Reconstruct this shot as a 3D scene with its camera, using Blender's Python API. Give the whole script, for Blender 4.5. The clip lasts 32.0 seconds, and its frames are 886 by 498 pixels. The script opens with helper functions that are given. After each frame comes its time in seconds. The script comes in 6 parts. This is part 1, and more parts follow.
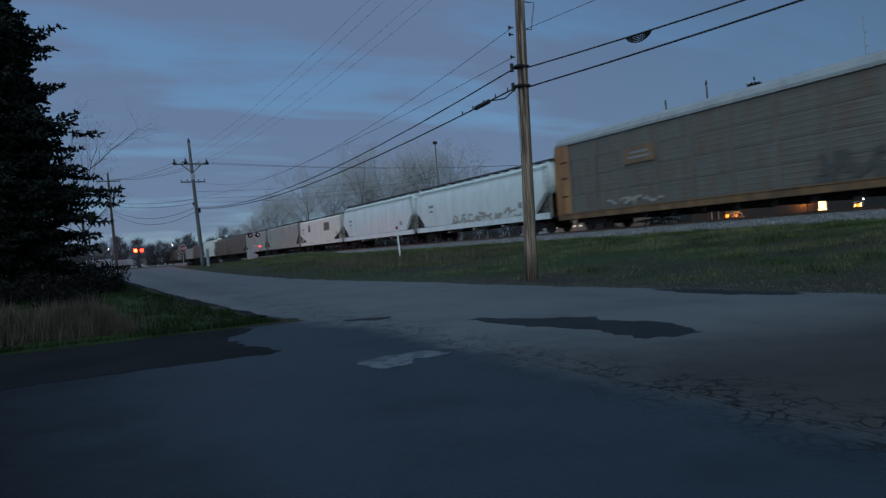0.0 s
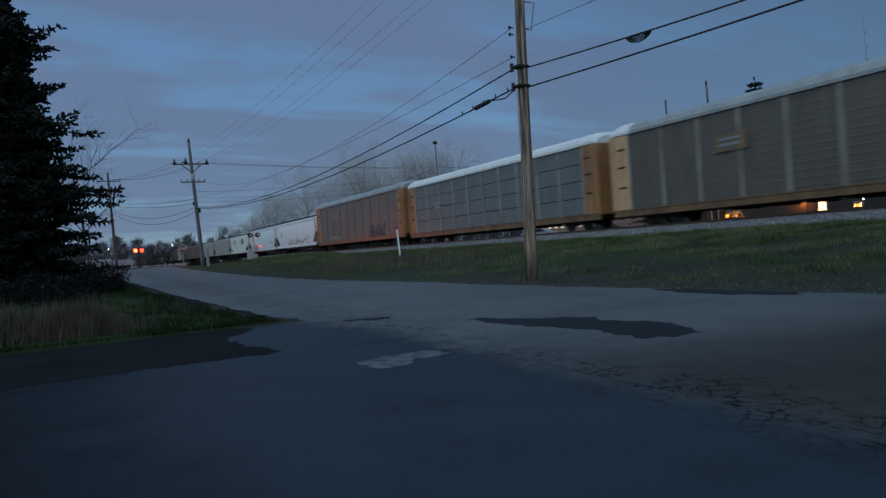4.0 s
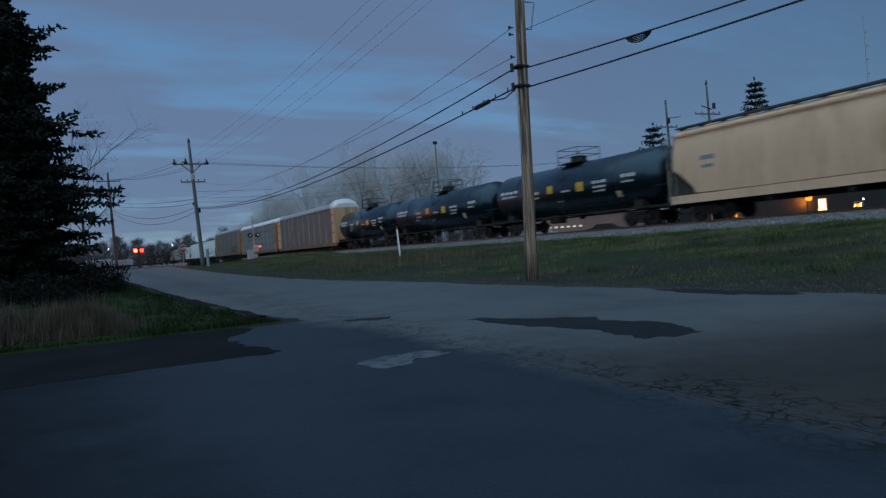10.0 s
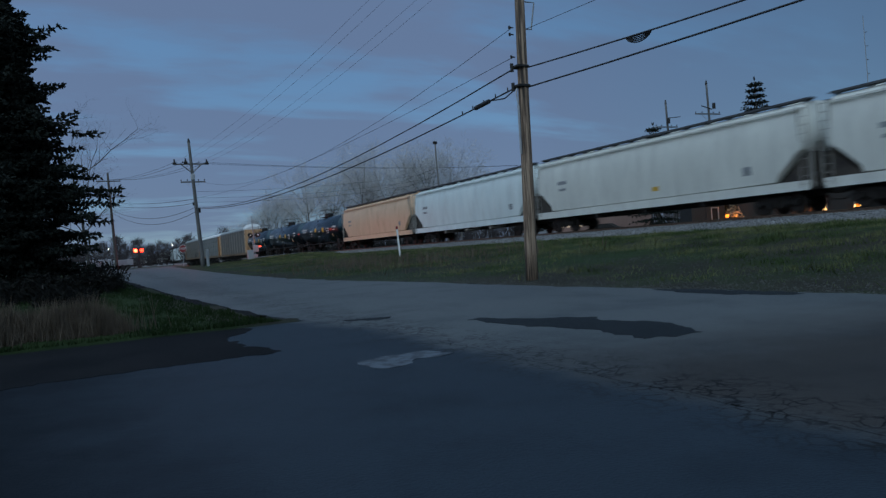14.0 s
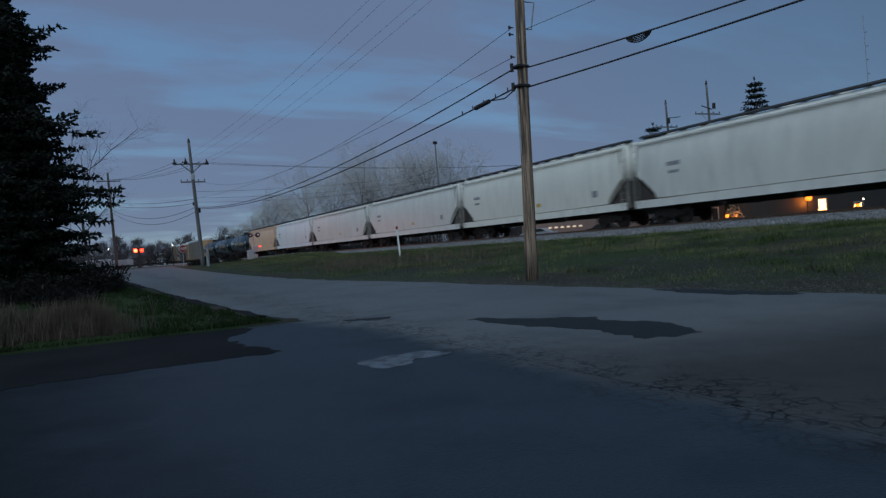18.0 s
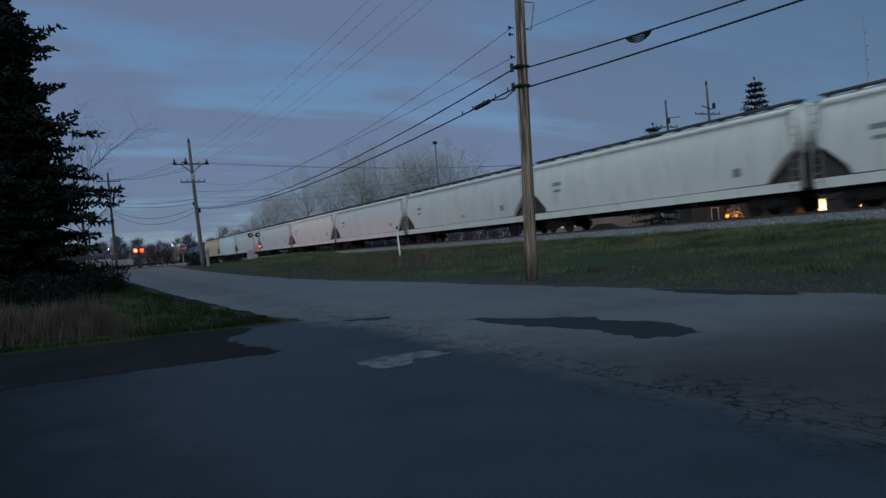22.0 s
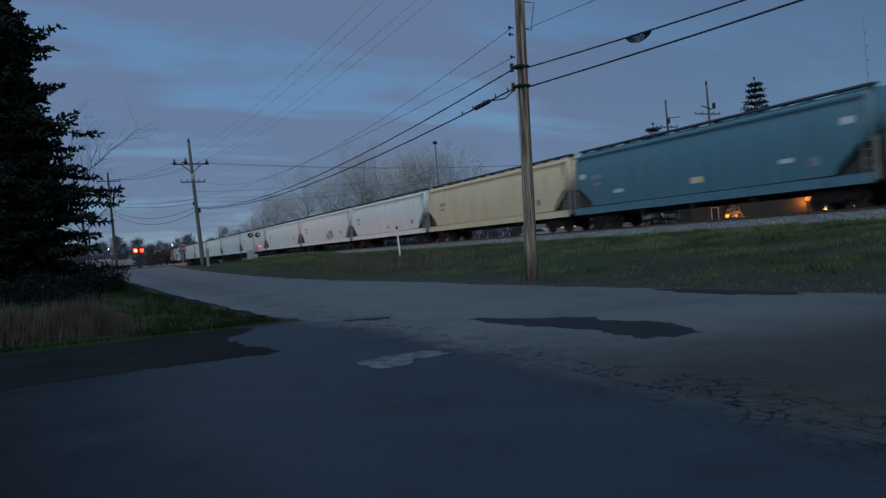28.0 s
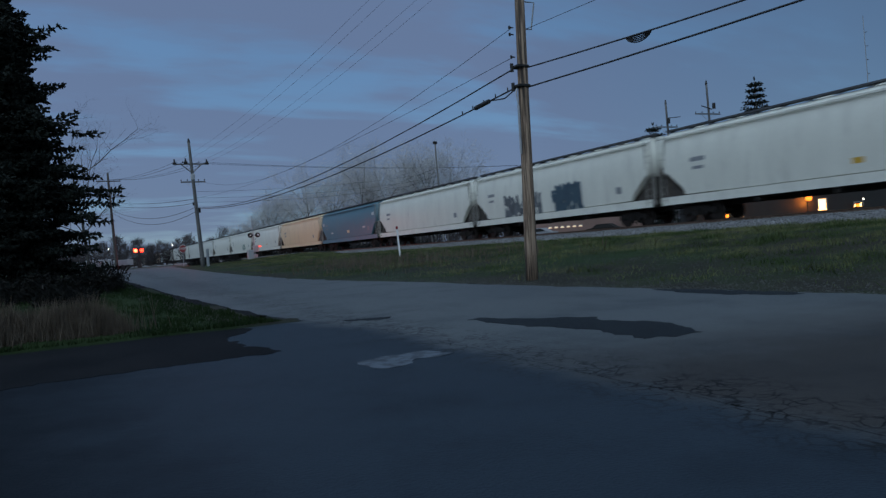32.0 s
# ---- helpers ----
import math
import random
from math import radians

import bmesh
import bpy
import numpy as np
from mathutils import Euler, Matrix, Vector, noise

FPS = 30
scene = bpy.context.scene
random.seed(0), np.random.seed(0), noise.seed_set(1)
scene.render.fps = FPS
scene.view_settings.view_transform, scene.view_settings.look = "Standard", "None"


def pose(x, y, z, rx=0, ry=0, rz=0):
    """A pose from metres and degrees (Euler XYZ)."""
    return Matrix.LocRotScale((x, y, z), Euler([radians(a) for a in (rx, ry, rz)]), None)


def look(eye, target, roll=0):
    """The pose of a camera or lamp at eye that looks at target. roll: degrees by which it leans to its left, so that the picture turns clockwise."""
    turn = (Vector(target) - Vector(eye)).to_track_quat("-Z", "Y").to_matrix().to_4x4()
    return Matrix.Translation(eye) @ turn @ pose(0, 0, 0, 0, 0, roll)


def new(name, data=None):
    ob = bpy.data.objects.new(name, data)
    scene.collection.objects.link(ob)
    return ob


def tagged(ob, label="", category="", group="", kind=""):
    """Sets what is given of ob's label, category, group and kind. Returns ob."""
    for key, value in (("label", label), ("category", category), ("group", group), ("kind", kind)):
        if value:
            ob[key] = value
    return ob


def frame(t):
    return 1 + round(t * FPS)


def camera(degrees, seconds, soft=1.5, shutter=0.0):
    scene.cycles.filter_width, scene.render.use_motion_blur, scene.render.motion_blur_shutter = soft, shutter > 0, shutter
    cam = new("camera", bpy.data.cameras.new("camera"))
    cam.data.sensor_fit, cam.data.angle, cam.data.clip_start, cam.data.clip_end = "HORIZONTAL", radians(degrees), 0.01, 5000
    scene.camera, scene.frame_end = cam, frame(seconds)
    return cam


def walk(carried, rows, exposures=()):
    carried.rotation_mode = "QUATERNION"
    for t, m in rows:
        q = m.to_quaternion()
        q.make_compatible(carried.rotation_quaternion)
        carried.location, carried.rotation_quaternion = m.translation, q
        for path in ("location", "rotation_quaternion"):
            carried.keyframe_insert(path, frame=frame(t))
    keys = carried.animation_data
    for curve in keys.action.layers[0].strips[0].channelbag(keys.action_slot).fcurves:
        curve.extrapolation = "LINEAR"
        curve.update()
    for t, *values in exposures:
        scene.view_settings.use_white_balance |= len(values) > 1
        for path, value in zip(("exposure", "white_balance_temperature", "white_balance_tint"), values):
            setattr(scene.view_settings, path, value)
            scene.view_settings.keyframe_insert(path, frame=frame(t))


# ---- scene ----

# ---------------------------------------------------------------- camera
cam = camera(65.25, 32.0, soft=1.35, shutter=0.8)
EYE = Vector((0.0, 0.0, 1.35))
HEADING, PITCH, ROLL = 27.70, -0.277, -4.0
aim = EYE + Vector((math.sin(radians(HEADING)) * math.cos(radians(PITCH)),
                    math.cos(radians(HEADING)) * math.cos(radians(PITCH)), math.sin(radians(PITCH))))
walk(cam, [(0.0, look(EYE, aim, ROLL)), (32.0, look(EYE, aim, ROLL))],
     exposures=[(0.0, -0.12, 6450, 8), (4.0, -0.12, 6400, 8), (8.0, -0.12, 6300, 7), (13.5, -0.12, 6350, 8), (16.0, -0.12, 6550, 10), (19.0, -0.12, 6750, 12),
                (25.0, -0.12, 6750, 12), (27.5, -0.12, 6450, 10), (31.0, -0.12, 6450, 11), (32.0, -0.12, 6450, 11)])

# ---------------------------------------------------------------- light
world = bpy.data.worlds.new("dusk_sky")
scene.world = world
world.use_nodes = True


def build_sky():
    nt = world.node_tree
    nt.nodes.clear()
    N = nt.nodes.new
    out, bg = N("ShaderNodeOutputWorld"), N("ShaderNodeBackground")
    sky = N("ShaderNodeTexSky")
    sky.sky_type, sky.sun_disc = "NISHITA", False
    sky.sun_elevation, sky.sun_rotation = radians(12.0), radians(288)
    sky.air_density, sky.dust_density, sky.ozone_density = 1.0, 0.3, 3.0
    tint = N("ShaderNodeMix")
    tint.data_type, tint.blend_type = "RGBA", "MULTIPLY"
    tint.inputs[0].default_value = 1.0
    tint.inputs[7].default_value = (0.9, 0.94, 1.0, 1)
    co, sep = N("ShaderNodeTexCoord"), N("ShaderNodeSeparateXYZ")
    # cloud sheet: the view direction laid onto a flat layer
    flat = N("ShaderNodeVectorMath")
    flat.operation = "DIVIDE"
    zz = N("ShaderNodeMath")
    zz.operation = "ADD"
    zz.inputs[1].default_value = 0.16
    comb = N("ShaderNodeCombineXYZ")
    maps = N("ShaderNodeMapping")
    maps.inputs["Rotation"].default_value = (0, 0, radians(HEADING + 8))
    maps.inputs["Scale"].default_value = (0.75, 2.0, 1)
    maps.inputs["Location"].default_value = (1.3, 0.35, 0)
    n1, n2 = N("ShaderNodeTexNoise"), N("ShaderNodeTexNoise")
    n1.inputs["Scale"].default_value, n1.inputs["Detail"].default_value, n1.inputs["Roughness"].default_value = 1.1, 6, 0.5
    n1.inputs["Distortion"].default_value = 0.35
    n2.inputs["Scale"].default_value, n2.inputs["Detail"].default_value = 5.0, 5
    both = N("ShaderNodeMath")
    both.operation = "MULTIPLY_ADD"
    both.inputs[1].default_value = 0.24
    ramp = N("ShaderNodeValToRGB")
    ramp.color_ramp.elements[0].position, ramp.color_ramp.elements[1].position = 0.44, 0.66
    ramp.color_ramp.interpolation = "EASE"
    fac = N("ShaderNodeMath")
    fac.operation = "MULTIPLY"
    fac.inputs[1].default_value = 0.72
    mix = N("ShaderNodeMix")
    mix.data_type = "RGBA"
    mix.inputs[7].default_value = (1.05, 1.38, 2.28, 1)
    # thin even haze over the whole dusk sky
    veil = N("ShaderNodeMix")
    veil.data_type = "RGBA"
    veil.inputs[0].default_value = 0.62
    veil.inputs[7].default_value = (1.02, 2.0, 3.62, 1)
    L = nt.links.new
    L(co.outputs["Generated"], sep.inputs[0])
    L(sep.outputs["Z"], zz.inputs[0])
    for i in range(3):
        L(zz.outputs[0], comb.inputs[i])
    L(co.outputs["Generated"], flat.inputs[0])
    L(comb.outputs[0], flat.inputs[1])
    L(flat.outputs[0], maps.inputs["Vector"])
    L(maps.outputs[0], n1.inputs["Vector"])
    L(maps.outputs[0], n2.inputs["Vector"])
    L(n2.outputs["Fac"], both.inputs[0])
    L(n1.outputs["Fac"], both.inputs[2])
    L(both.outputs[0], ramp.inputs["Fac"])
    L(ramp.outputs["Color"], fac.inputs[0])
    L(sky.outputs[0], tint.inputs[6])
    L(tint.outputs[2], veil.inputs[6])
    L(veil.outputs[2], mix.inputs[6])
    # the sky darkens away from the afterglow
    away, fall, dim = N("ShaderNodeVectorMath"), N("ShaderNodeMapRange"), N("ShaderNodeVectorMath")
    away.operation, dim.operation = "DOT_PRODUCT", "SCALE"
    away.inputs[1].default_value = (math.sin(radians(HEADING + 75)), math.cos(radians(HEADING + 75)), 0.45)
    fall.inputs[1].default_value, fall.inputs[2].default_value, fall.inputs[3].default_value, fall.inputs[4].default_value = 0.42, 0.9, 1.0, 0.60
    L(co.outputs["Generated"], away.inputs[0])
    L(away.outputs["Value"], fall.inputs[0])
    thin, cover = N("ShaderNodeMapRange"), N("ShaderNodeMath")
    thin.inputs[1].default_value, thin.inputs[2].default_value, thin.inputs[3].default_value, thin.inputs[4].default_value = 0.48, 0.80, 1.0, 0.3
    cover.operation = "MULTIPLY"
    L(away.outputs["Value"], thin.inputs[0])
    L(fac.outputs[0], cover.inputs[0])
    L(thin.outputs[0], cover.inputs[1])
    L(cover.outputs[0], mix.inputs[0])
    L(mix.outputs[2], dim.inputs[0])
    L(fall.outputs[0], dim.inputs["Scale"])
    # the broad afterglow of the western sky
    west, up0, lobe, tone, both2 = N("ShaderNodeVectorMath"), N("ShaderNodeMath"), N("ShaderNodeMath"), N("ShaderNodeVectorMath"), N("ShaderNodeVectorMath")
    west.operation, up0.operation, lobe.operation, tone.operation, both2.operation = "DOT_PRODUCT", "MAXIMUM", "POWER", "SCALE", "ADD"
    west.inputs[1].default_value = (-0.459 * math.sin(radians(HEADING + 25)), -0.459 * math.cos(radians(HEADING + 25)), 0.888)
    up0.inputs[1].default_value, lobe.inputs[1].default_value = 0.0, 3.0
    tone.inputs[0].default_value = (3.1, 4.9, 6.4)
    L(co.outputs["Generated"], west.inputs[0])
    L(west.outputs["Value"], up0.inputs[0])
    L(up0.outputs[0], lobe.inputs[0])
    L(lobe.outputs[0], tone.inputs["Scale"])
    L(dim.outputs[0], both2.inputs[0])
    L(tone.outputs[0], both2.inputs[1])
    L(both2.outputs[0], bg.inputs["Color"])
    bg.inputs["Strength"].default_value = 0.135
    L(bg.outputs[0], out.inputs["Surface"])


build_sky()
# the wide soft glow of the western sky after sunset, behind the camera
glow_data = bpy.data.lights.new("dusk_glow", "SUN")
glow_data.energy, glow_data.angle, glow_data.color = 0.88, radians(100), (0.90, 0.98, 0.96)
dusk = new("dusk_glow", glow_data)
dusk.matrix_basis = look((0, 0, 60), (0 + 30 * math.sin(radians(HEADING + 25)), 30 * math.cos(radians(HEADING + 25)), 60 - 37))


def point_lamp(name, place, colour, watts, radius):
    data = bpy.data.lights.new(name, "POINT")
    data.color, data.energy, data.shadow_soft_size = colour, watts, radius
    ob = new(name, data)
    ob.location = place
    return ob


# ---------------------------------------------------------------- materials
def material(name, c1, c2, scale=3.0, rough=0.7, metal=0.0, bump=0.15, grain=60.0, stretch=(1, 1, 1), spread=0.12,
             dirt=None, dirt_at=(0.55, 0.75), dirt_scale=1.2, world_space=False, spec=0.5, ramp_at=(0.3, 0.7)):
    """Two-scale procedural surface: large stains between c1 and c2, fine grain in colour and relief, optional dirt."""
    m = bpy.data.materials.new(name)
    m.use_nodes = True
    nt = m.node_tree
    N, L = nt.nodes.new, nt.links.new
    bs = nt.nodes["Principled BSDF"]
    co, mp = N("ShaderNodeTexCoord"), N("ShaderNodeMapping")
    mp.inputs["Scale"].default_value = stretch
    if world_space:
        geo = N("ShaderNodeNewGeometry")
        L(geo.outputs["Position"], mp.inputs["Vector"])
    else:
        info = N("ShaderNodeObjectInfo")
        off = N("ShaderNodeVectorMath")
        off.operation = "MULTIPLY_ADD"
        off.inputs[1].default_value = (17, 31, 23)
        L(info.outputs["Random"], off.inputs[0])
        L(co.outputs["Object"], off.inputs[2])
        L(off.outputs[0], mp.inputs["Vector"])
    big, fine = N("ShaderNodeTexNoise"), N("ShaderNodeTexNoise")
    big.inputs["Scale"].default_value, big.inputs["Detail"].default_value = scale, 7
    fine.inputs["Scale"].default_value, fine.inputs["Detail"].default_value = grain, 4
    L(mp.outputs[0], big.inputs["Vector"])
    L(mp.outputs[0], fine.inputs["Vector"])
    ramp = N("ShaderNodeValToRGB")
    ramp.color_ramp.elements[0].position, ramp.color_ramp.elements[1].position = ramp_at
    ramp.color_ramp.elements[0].color, ramp.color_ramp.elements[1].color = (*c1, 1), (*c2, 1)
    L(big.outputs["Fac"], ramp.inputs["Fac"])
    colour = ramp.outputs["Color"]
    if dirt:
        dn, dr, dm = N("ShaderNodeTexNoise"), N("ShaderNodeMapRange"), N("ShaderNodeMix")
        dn.inputs["Scale"].default_value, dn.inputs["Detail"].default_value, dn.inputs["Roughness"].default_value = dirt_scale, 9, 0.65
        dr.inputs[1].default_value, dr.inputs[2].default_value = dirt_at
        dm.data_type = "RGBA"
        dm.inputs[7].default_value = (*dirt, 1)
        L(mp.outputs[0], dn.inputs["Vector"])
        L(dn.outputs["Fac"], dr.inputs[0])
        L(dr.outputs[0], dm.inputs[0])
        L(colour, dm.inputs[6])
        colour = dm.outputs[2]
    hsv, val = N("ShaderNodeHueSaturation"), N("ShaderNodeMapRange")
    val.inputs[3].default_value, val.inputs[4].default_value = 1 - spread * 2, 1 + spread * 2
    L(fine.outputs["Fac"], val.inputs[0])
    L(val.outputs[0], hsv.inputs["Value"])
    L(colour, hsv.inputs["Color"])
    L(hsv.outputs[0], bs.inputs["Base Color"])
    rr = N("ShaderNodeMapRange")
    rr.inputs[3].default_value, rr.inputs[4].default_value = max(0.05, rough - 0.12), min(1, rough + 0.12)
    L(big.outputs["Fac"], rr.inputs[0])
    L(rr.outputs[0], bs.inputs["Roughness"])
    bs.inputs["Metallic"].default_value = metal
    bs.inputs["Specular IOR Level"].default_value = spec
    if bump:
        bp = N("ShaderNodeBump")
        bp.inputs["Strength"].default_value, bp.inputs["Distance"].default_value = bump, 0.02
        L(fine.outputs["Fac"], bp.inputs["Height"])
        L(bp.outputs[0], bs.inputs["Normal"])
    return m


def glow(name, colour, strength):
    m = bpy.data.materials.new(name)
    m.use_nodes = True
    bs = m.node_tree.nodes["Principled BSDF"]
    bs.inputs["Base Color"].default_value = (*colour, 1)
    bs.inputs["Emission Color"].default_value = (*colour, 1)
    bs.inputs["Emission Strength"].default_value = strength
    return m


def car_paint(name, c1, c2, dirt, at=(0.5, 0.8), rough=0.42, **kw):
    """Weathered railcar paint: rain streaks run down, rust and grime in blotches."""
    return material(name, c1, c2, scale=0.8, rough=rough, bump=0.05, grain=14, stretch=(1.6, 1.6, 0.35), spread=0.05, 
                    dirt=dirt, dirt_at=at, dirt_scale=1.1, **kw)


M = dict(
    road=None,
    drive=material("old_drive", (0.0095, 0.0105, 0.0125), (0.0165, 0.017, 0.019), 0.8, 0.95, bump=0.8, grain=35, spread=0.22, world_space=True, spec=0.04),
    patch_dark=material("tar_patch", (0.008, 0.011, 0.014), (0.016, 0.021, 0.025), 2, 0.8, bump=0.5, grain=60, spread=0.25, world_space=True, spec=0.15),
    patch_light=material("cement_patch", (0.088, 0.108, 0.135), (0.055, 0.068, 0.086), 5, 0.85, bump=0.4, grain=50, spread=0.18, world_space=True,
                         dirt=(0.026, 0.034, 0.045), dirt_at=(0.5, 0.66), dirt_scale=5),
    soil=material("verge_soil", (0.018, 0.019, 0.014), (0.044, 0.039, 0.031), 0.9, 0.95, bump=1.0, grain=16, spread=0.42, world_space=True,
                  dirt=(0.022, 0.038, 0.014), dirt_at=(0.42, 0.6), dirt_scale=0.22, spec=0.1),
    ballast=material("ballast_stone", (0.15, 0.152, 0.16), (0.23, 0.228, 0.228), 1.2, 0.9, bump=1.0, grain=22, spread=0.38, world_space=True,
                     dirt=(0.10, 0.095, 0.09), dirt_at=(0.5, 0.75), dirt_scale=0.9, spec=0.2),
    stone=material("loose_stone", (0.11, 0.11, 0.115), (0.20, 0.197, 0.195), 2.3, 0.9, bump=0.3, grain=30, spread=0.3, world_space=True, spec=0.2),
    tie=material("tie_wood", (0.045, 0.035, 0.028), (0.085, 0.07, 0.055), 4, 0.9, bump=0.5, grain=40),
    rail=material("rail_steel", (0.10, 0.06, 0.04), (0.18, 0.13, 0.10), 6, 0.55, 0.6, bump=0.2),
    grass=material("spring_grass", (0.034, 0.058, 0.016), (0.150, 0.155, 0.070), 0.55, 0.85, bump=0, grain=5, spread=0.35, world_space=True, spec=0.15, ramp_at=(0.4, 0.62)),
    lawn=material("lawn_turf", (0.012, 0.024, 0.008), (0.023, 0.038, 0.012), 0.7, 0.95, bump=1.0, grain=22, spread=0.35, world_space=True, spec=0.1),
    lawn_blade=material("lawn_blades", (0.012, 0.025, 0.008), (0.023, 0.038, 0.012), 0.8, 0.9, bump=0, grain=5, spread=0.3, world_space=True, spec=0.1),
    verge_stone=material("verge_stone", (0.035, 0.036, 0.035), (0.09, 0.088, 0.083), 2.3, 0.9, bump=0.3, grain=30, spread=0.3, world_space=True, spec=0.15),
    end_dust=material("end_frame_dust", (0.20, 0.185, 0.165), (0.32, 0.30, 0.27), 2.0, 0.8, bump=0.1, grain=20),
    # end bays and frames: grime and shade in one dark colour
    end_grime_shade=material("end_bay_grime_shade", (0.022, 0.018, 0.016), (0.07, 0.058, 0.048), 2.0, 0.85, bump=0.2, grain=20),
    straw=material("dry_grass", (0.072, 0.056, 0.043), (0.15, 0.118, 0.088), 3, 0.9, bump=0, grain=9, spread=0.25, spec=0.2),
    pole_wood=material("pole_wood", (0.13, 0.085, 0.058), (0.40, 0.285, 0.20), 6, 0.88, bump=0.8, grain=26, stretch=(4, 4, 0.10), spread=0.3,
                       dirt=(0.05, 0.04, 0.034), dirt_at=(0.50, 0.60), dirt_scale=2.2, ramp_at=(0.42, 0.58)),
    pole_dark=material("old_pole_wood", (0.035, 0.032, 0.03), (0.085, 0.078, 0.07), 6, 0.9, bump=0.6, grain=26, stretch=(4, 4, 0.10), spread=0.3),
    pole_grey=material("grey_pole_wood", (0.16, 0.15, 0.145), (0.25, 0.24, 0.23), 5, 0.9, bump=0.3, grain=20, stretch=(4, 4, 0.1)),
    wire=material("cable_black", (0.012, 0.012, 0.014), (0.02, 0.02, 0.022), 4, 0.6, bump=0),
    steel=material("galvanised_steel", (0.28, 0.29, 0.30), (0.38, 0.39, 0.40), 5, 0.5, 0.6, bump=0.1),
    dark_steel=material("black_steel", (0.012, 0.012, 0.013), (0.026, 0.024, 0.022), 4, 0.65, 0.2, bump=0.2),
    under=material("underframe_grime", (0.007, 0.006, 0.0055), (0.020, 0.015, 0.012), 3, 0.85, bump=0.4, grain=30),
    wheel=material("wheel_steel", (0.022, 0.018, 0.016), (0.045, 0.036, 0.03), 6, 0.6, 0.5, bump=0.1),
    sign_white=material("sign_white", (0.68, 0.68, 0.66), (0.78, 0.78, 0.76), 5, 0.5, bump=0.03),
    sign_red=material("sign_red", (0.20, 0.018, 0.02), (0.26, 0.025, 0.028), 5, 0.45, bump=0.03),
    mark_white=material("stencil_white", (0.42, 0.42, 0.41), (0.56, 0.56, 0.54), 6, 0.6, bump=0),
    mark_dark=material("stencil_dark", (0.17, 0.18, 0.19), (0.26, 0.27, 0.28), 6, 0.6, bump=0),
    yellow=material("placard_yellow", (0.50, 0.29, 0.03), (0.58, 0.35, 0.04), 6, 0.5, bump=0),
    orange_reflector=material("reflector_orange", (0.36, 0.15, 0.05), (0.44, 0.19, 0.06), 6, 0.4, bump=0),
    tag_blue=material("spray_blue", (0.028, 0.055, 0.08), (0.055, 0.10, 0.13), 2, 0.6, bump=0),
    tag_grey=material("spray_grey", (0.06, 0.07, 0.08), (0.15, 0.165, 0.175), 2, 0.6, bump=0),
    tag_brown=material("spray_brown", (0.27, 0.25, 0.22), (0.36, 0.34, 0.30), 2, 0.6, bump=0),
    tag_dark=material("spray_dark", (0.055, 0.057, 0.052), (0.08, 0.08, 0.072), 2, 0.6, bump=0),
    tag_green=material("spray_green", (0.13, 0.21, 0.18), (0.26, 0.33, 0.29), 2, 0.6, bump=0),
    bark=material("tree_bark", (0.11, 0.10, 0.092), (0.20, 0.185, 0.17), 3, 0.95, bump=0.4, grain=20, stretch=(2, 2, 0.4)),
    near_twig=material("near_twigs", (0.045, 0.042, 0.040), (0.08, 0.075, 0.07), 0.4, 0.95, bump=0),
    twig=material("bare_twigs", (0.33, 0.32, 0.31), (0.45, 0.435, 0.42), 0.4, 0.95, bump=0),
    needle=material("spruce_needles", (0.007, 0.010, 0.008), (0.014, 0.019, 0.014), 0.9, 0.8, bump=0, grain=12, spread=0.3, spec=0.2),
    shrub=material("shrub_leaves", (0.008, 0.008, 0.007), (0.017, 0.016, 0.013), 0.9, 0.9, bump=0, grain=8, spread=0.3, spec=0.15),
    tan_leaf=material("dry_leaf", (0.30, 0.23, 0.14), (0.42, 0.32, 0.2), 2, 0.9, bump=0),
    far_trees=material("far_woods", (0.045, 0.040, 0.042), (0.085, 0.075, 0.076), 0.1, 1.0, bump=0, grain=1.5, spread=0.2, world_space=True, spec=0),
    plaster=material("pink_stucco", (0.24, 0.15, 0.125), (0.30, 0.19, 0.16), 0.6, 0.9, bump=0.2, grain=30),
    siding=material("metal_siding", (0.013, 0.012, 0.011), (0.024, 0.021, 0.018), 0.6, 0.7, bump=0.1, grain=20, stretch=(3, 3, 0.3)),
    roofing=material("roof_felt", (0.06, 0.06, 0.065), (0.09, 0.09, 0.095), 0.8, 0.95, bump=0.3),
    van_white=material("van_paint", (0.24, 0.25, 0.27), (0.32, 0.33, 0.35), 0.8, 0.4, bump=0.02),
    rubber=material("tyre_rubber", (0.015, 0.015, 0.016), (0.03, 0.03, 0.03), 5, 0.9, bump=0.2),
    cabinet=material("cabinet_grey", (0.30, 0.32, 0.33), (0.38, 0.39, 0.40), 2, 0.6, bump=0.05),
    red_lens=glow("lit_red_lens", (1.0, 0.02, 0.007), 60),
    red_lens_low=glow("waning_red_lens", (1.0, 0.018, 0.007), 16),
    gate_lens=glow("lit_gate_lens", (1.0, 0.08, 0.04), 2.5),
    amber=glow("sodium_lamp", (1.0, 0.24, 0.02), 2.6),
    warm_window=glow("lit_doorway", (1.0, 0.52, 0.18), 5.5),
    cool=glow("white_lamp", (1.0, 0.92, 0.78), 4),
    faint=glow("faint_lamp", (0.8, 0.85, 0.9), 0.5),
    walkway=material("walkway_steel", (0.045, 0.05, 0.058), (0.08, 0.085, 0.092), 3, 0.6, 0.3, bump=0.1),
    block_wall=material("painted_block", (0.12, 0.12, 0.12), (0.17, 0.165, 0.16), 0.8, 0.9, bump=0.3, grain=12),
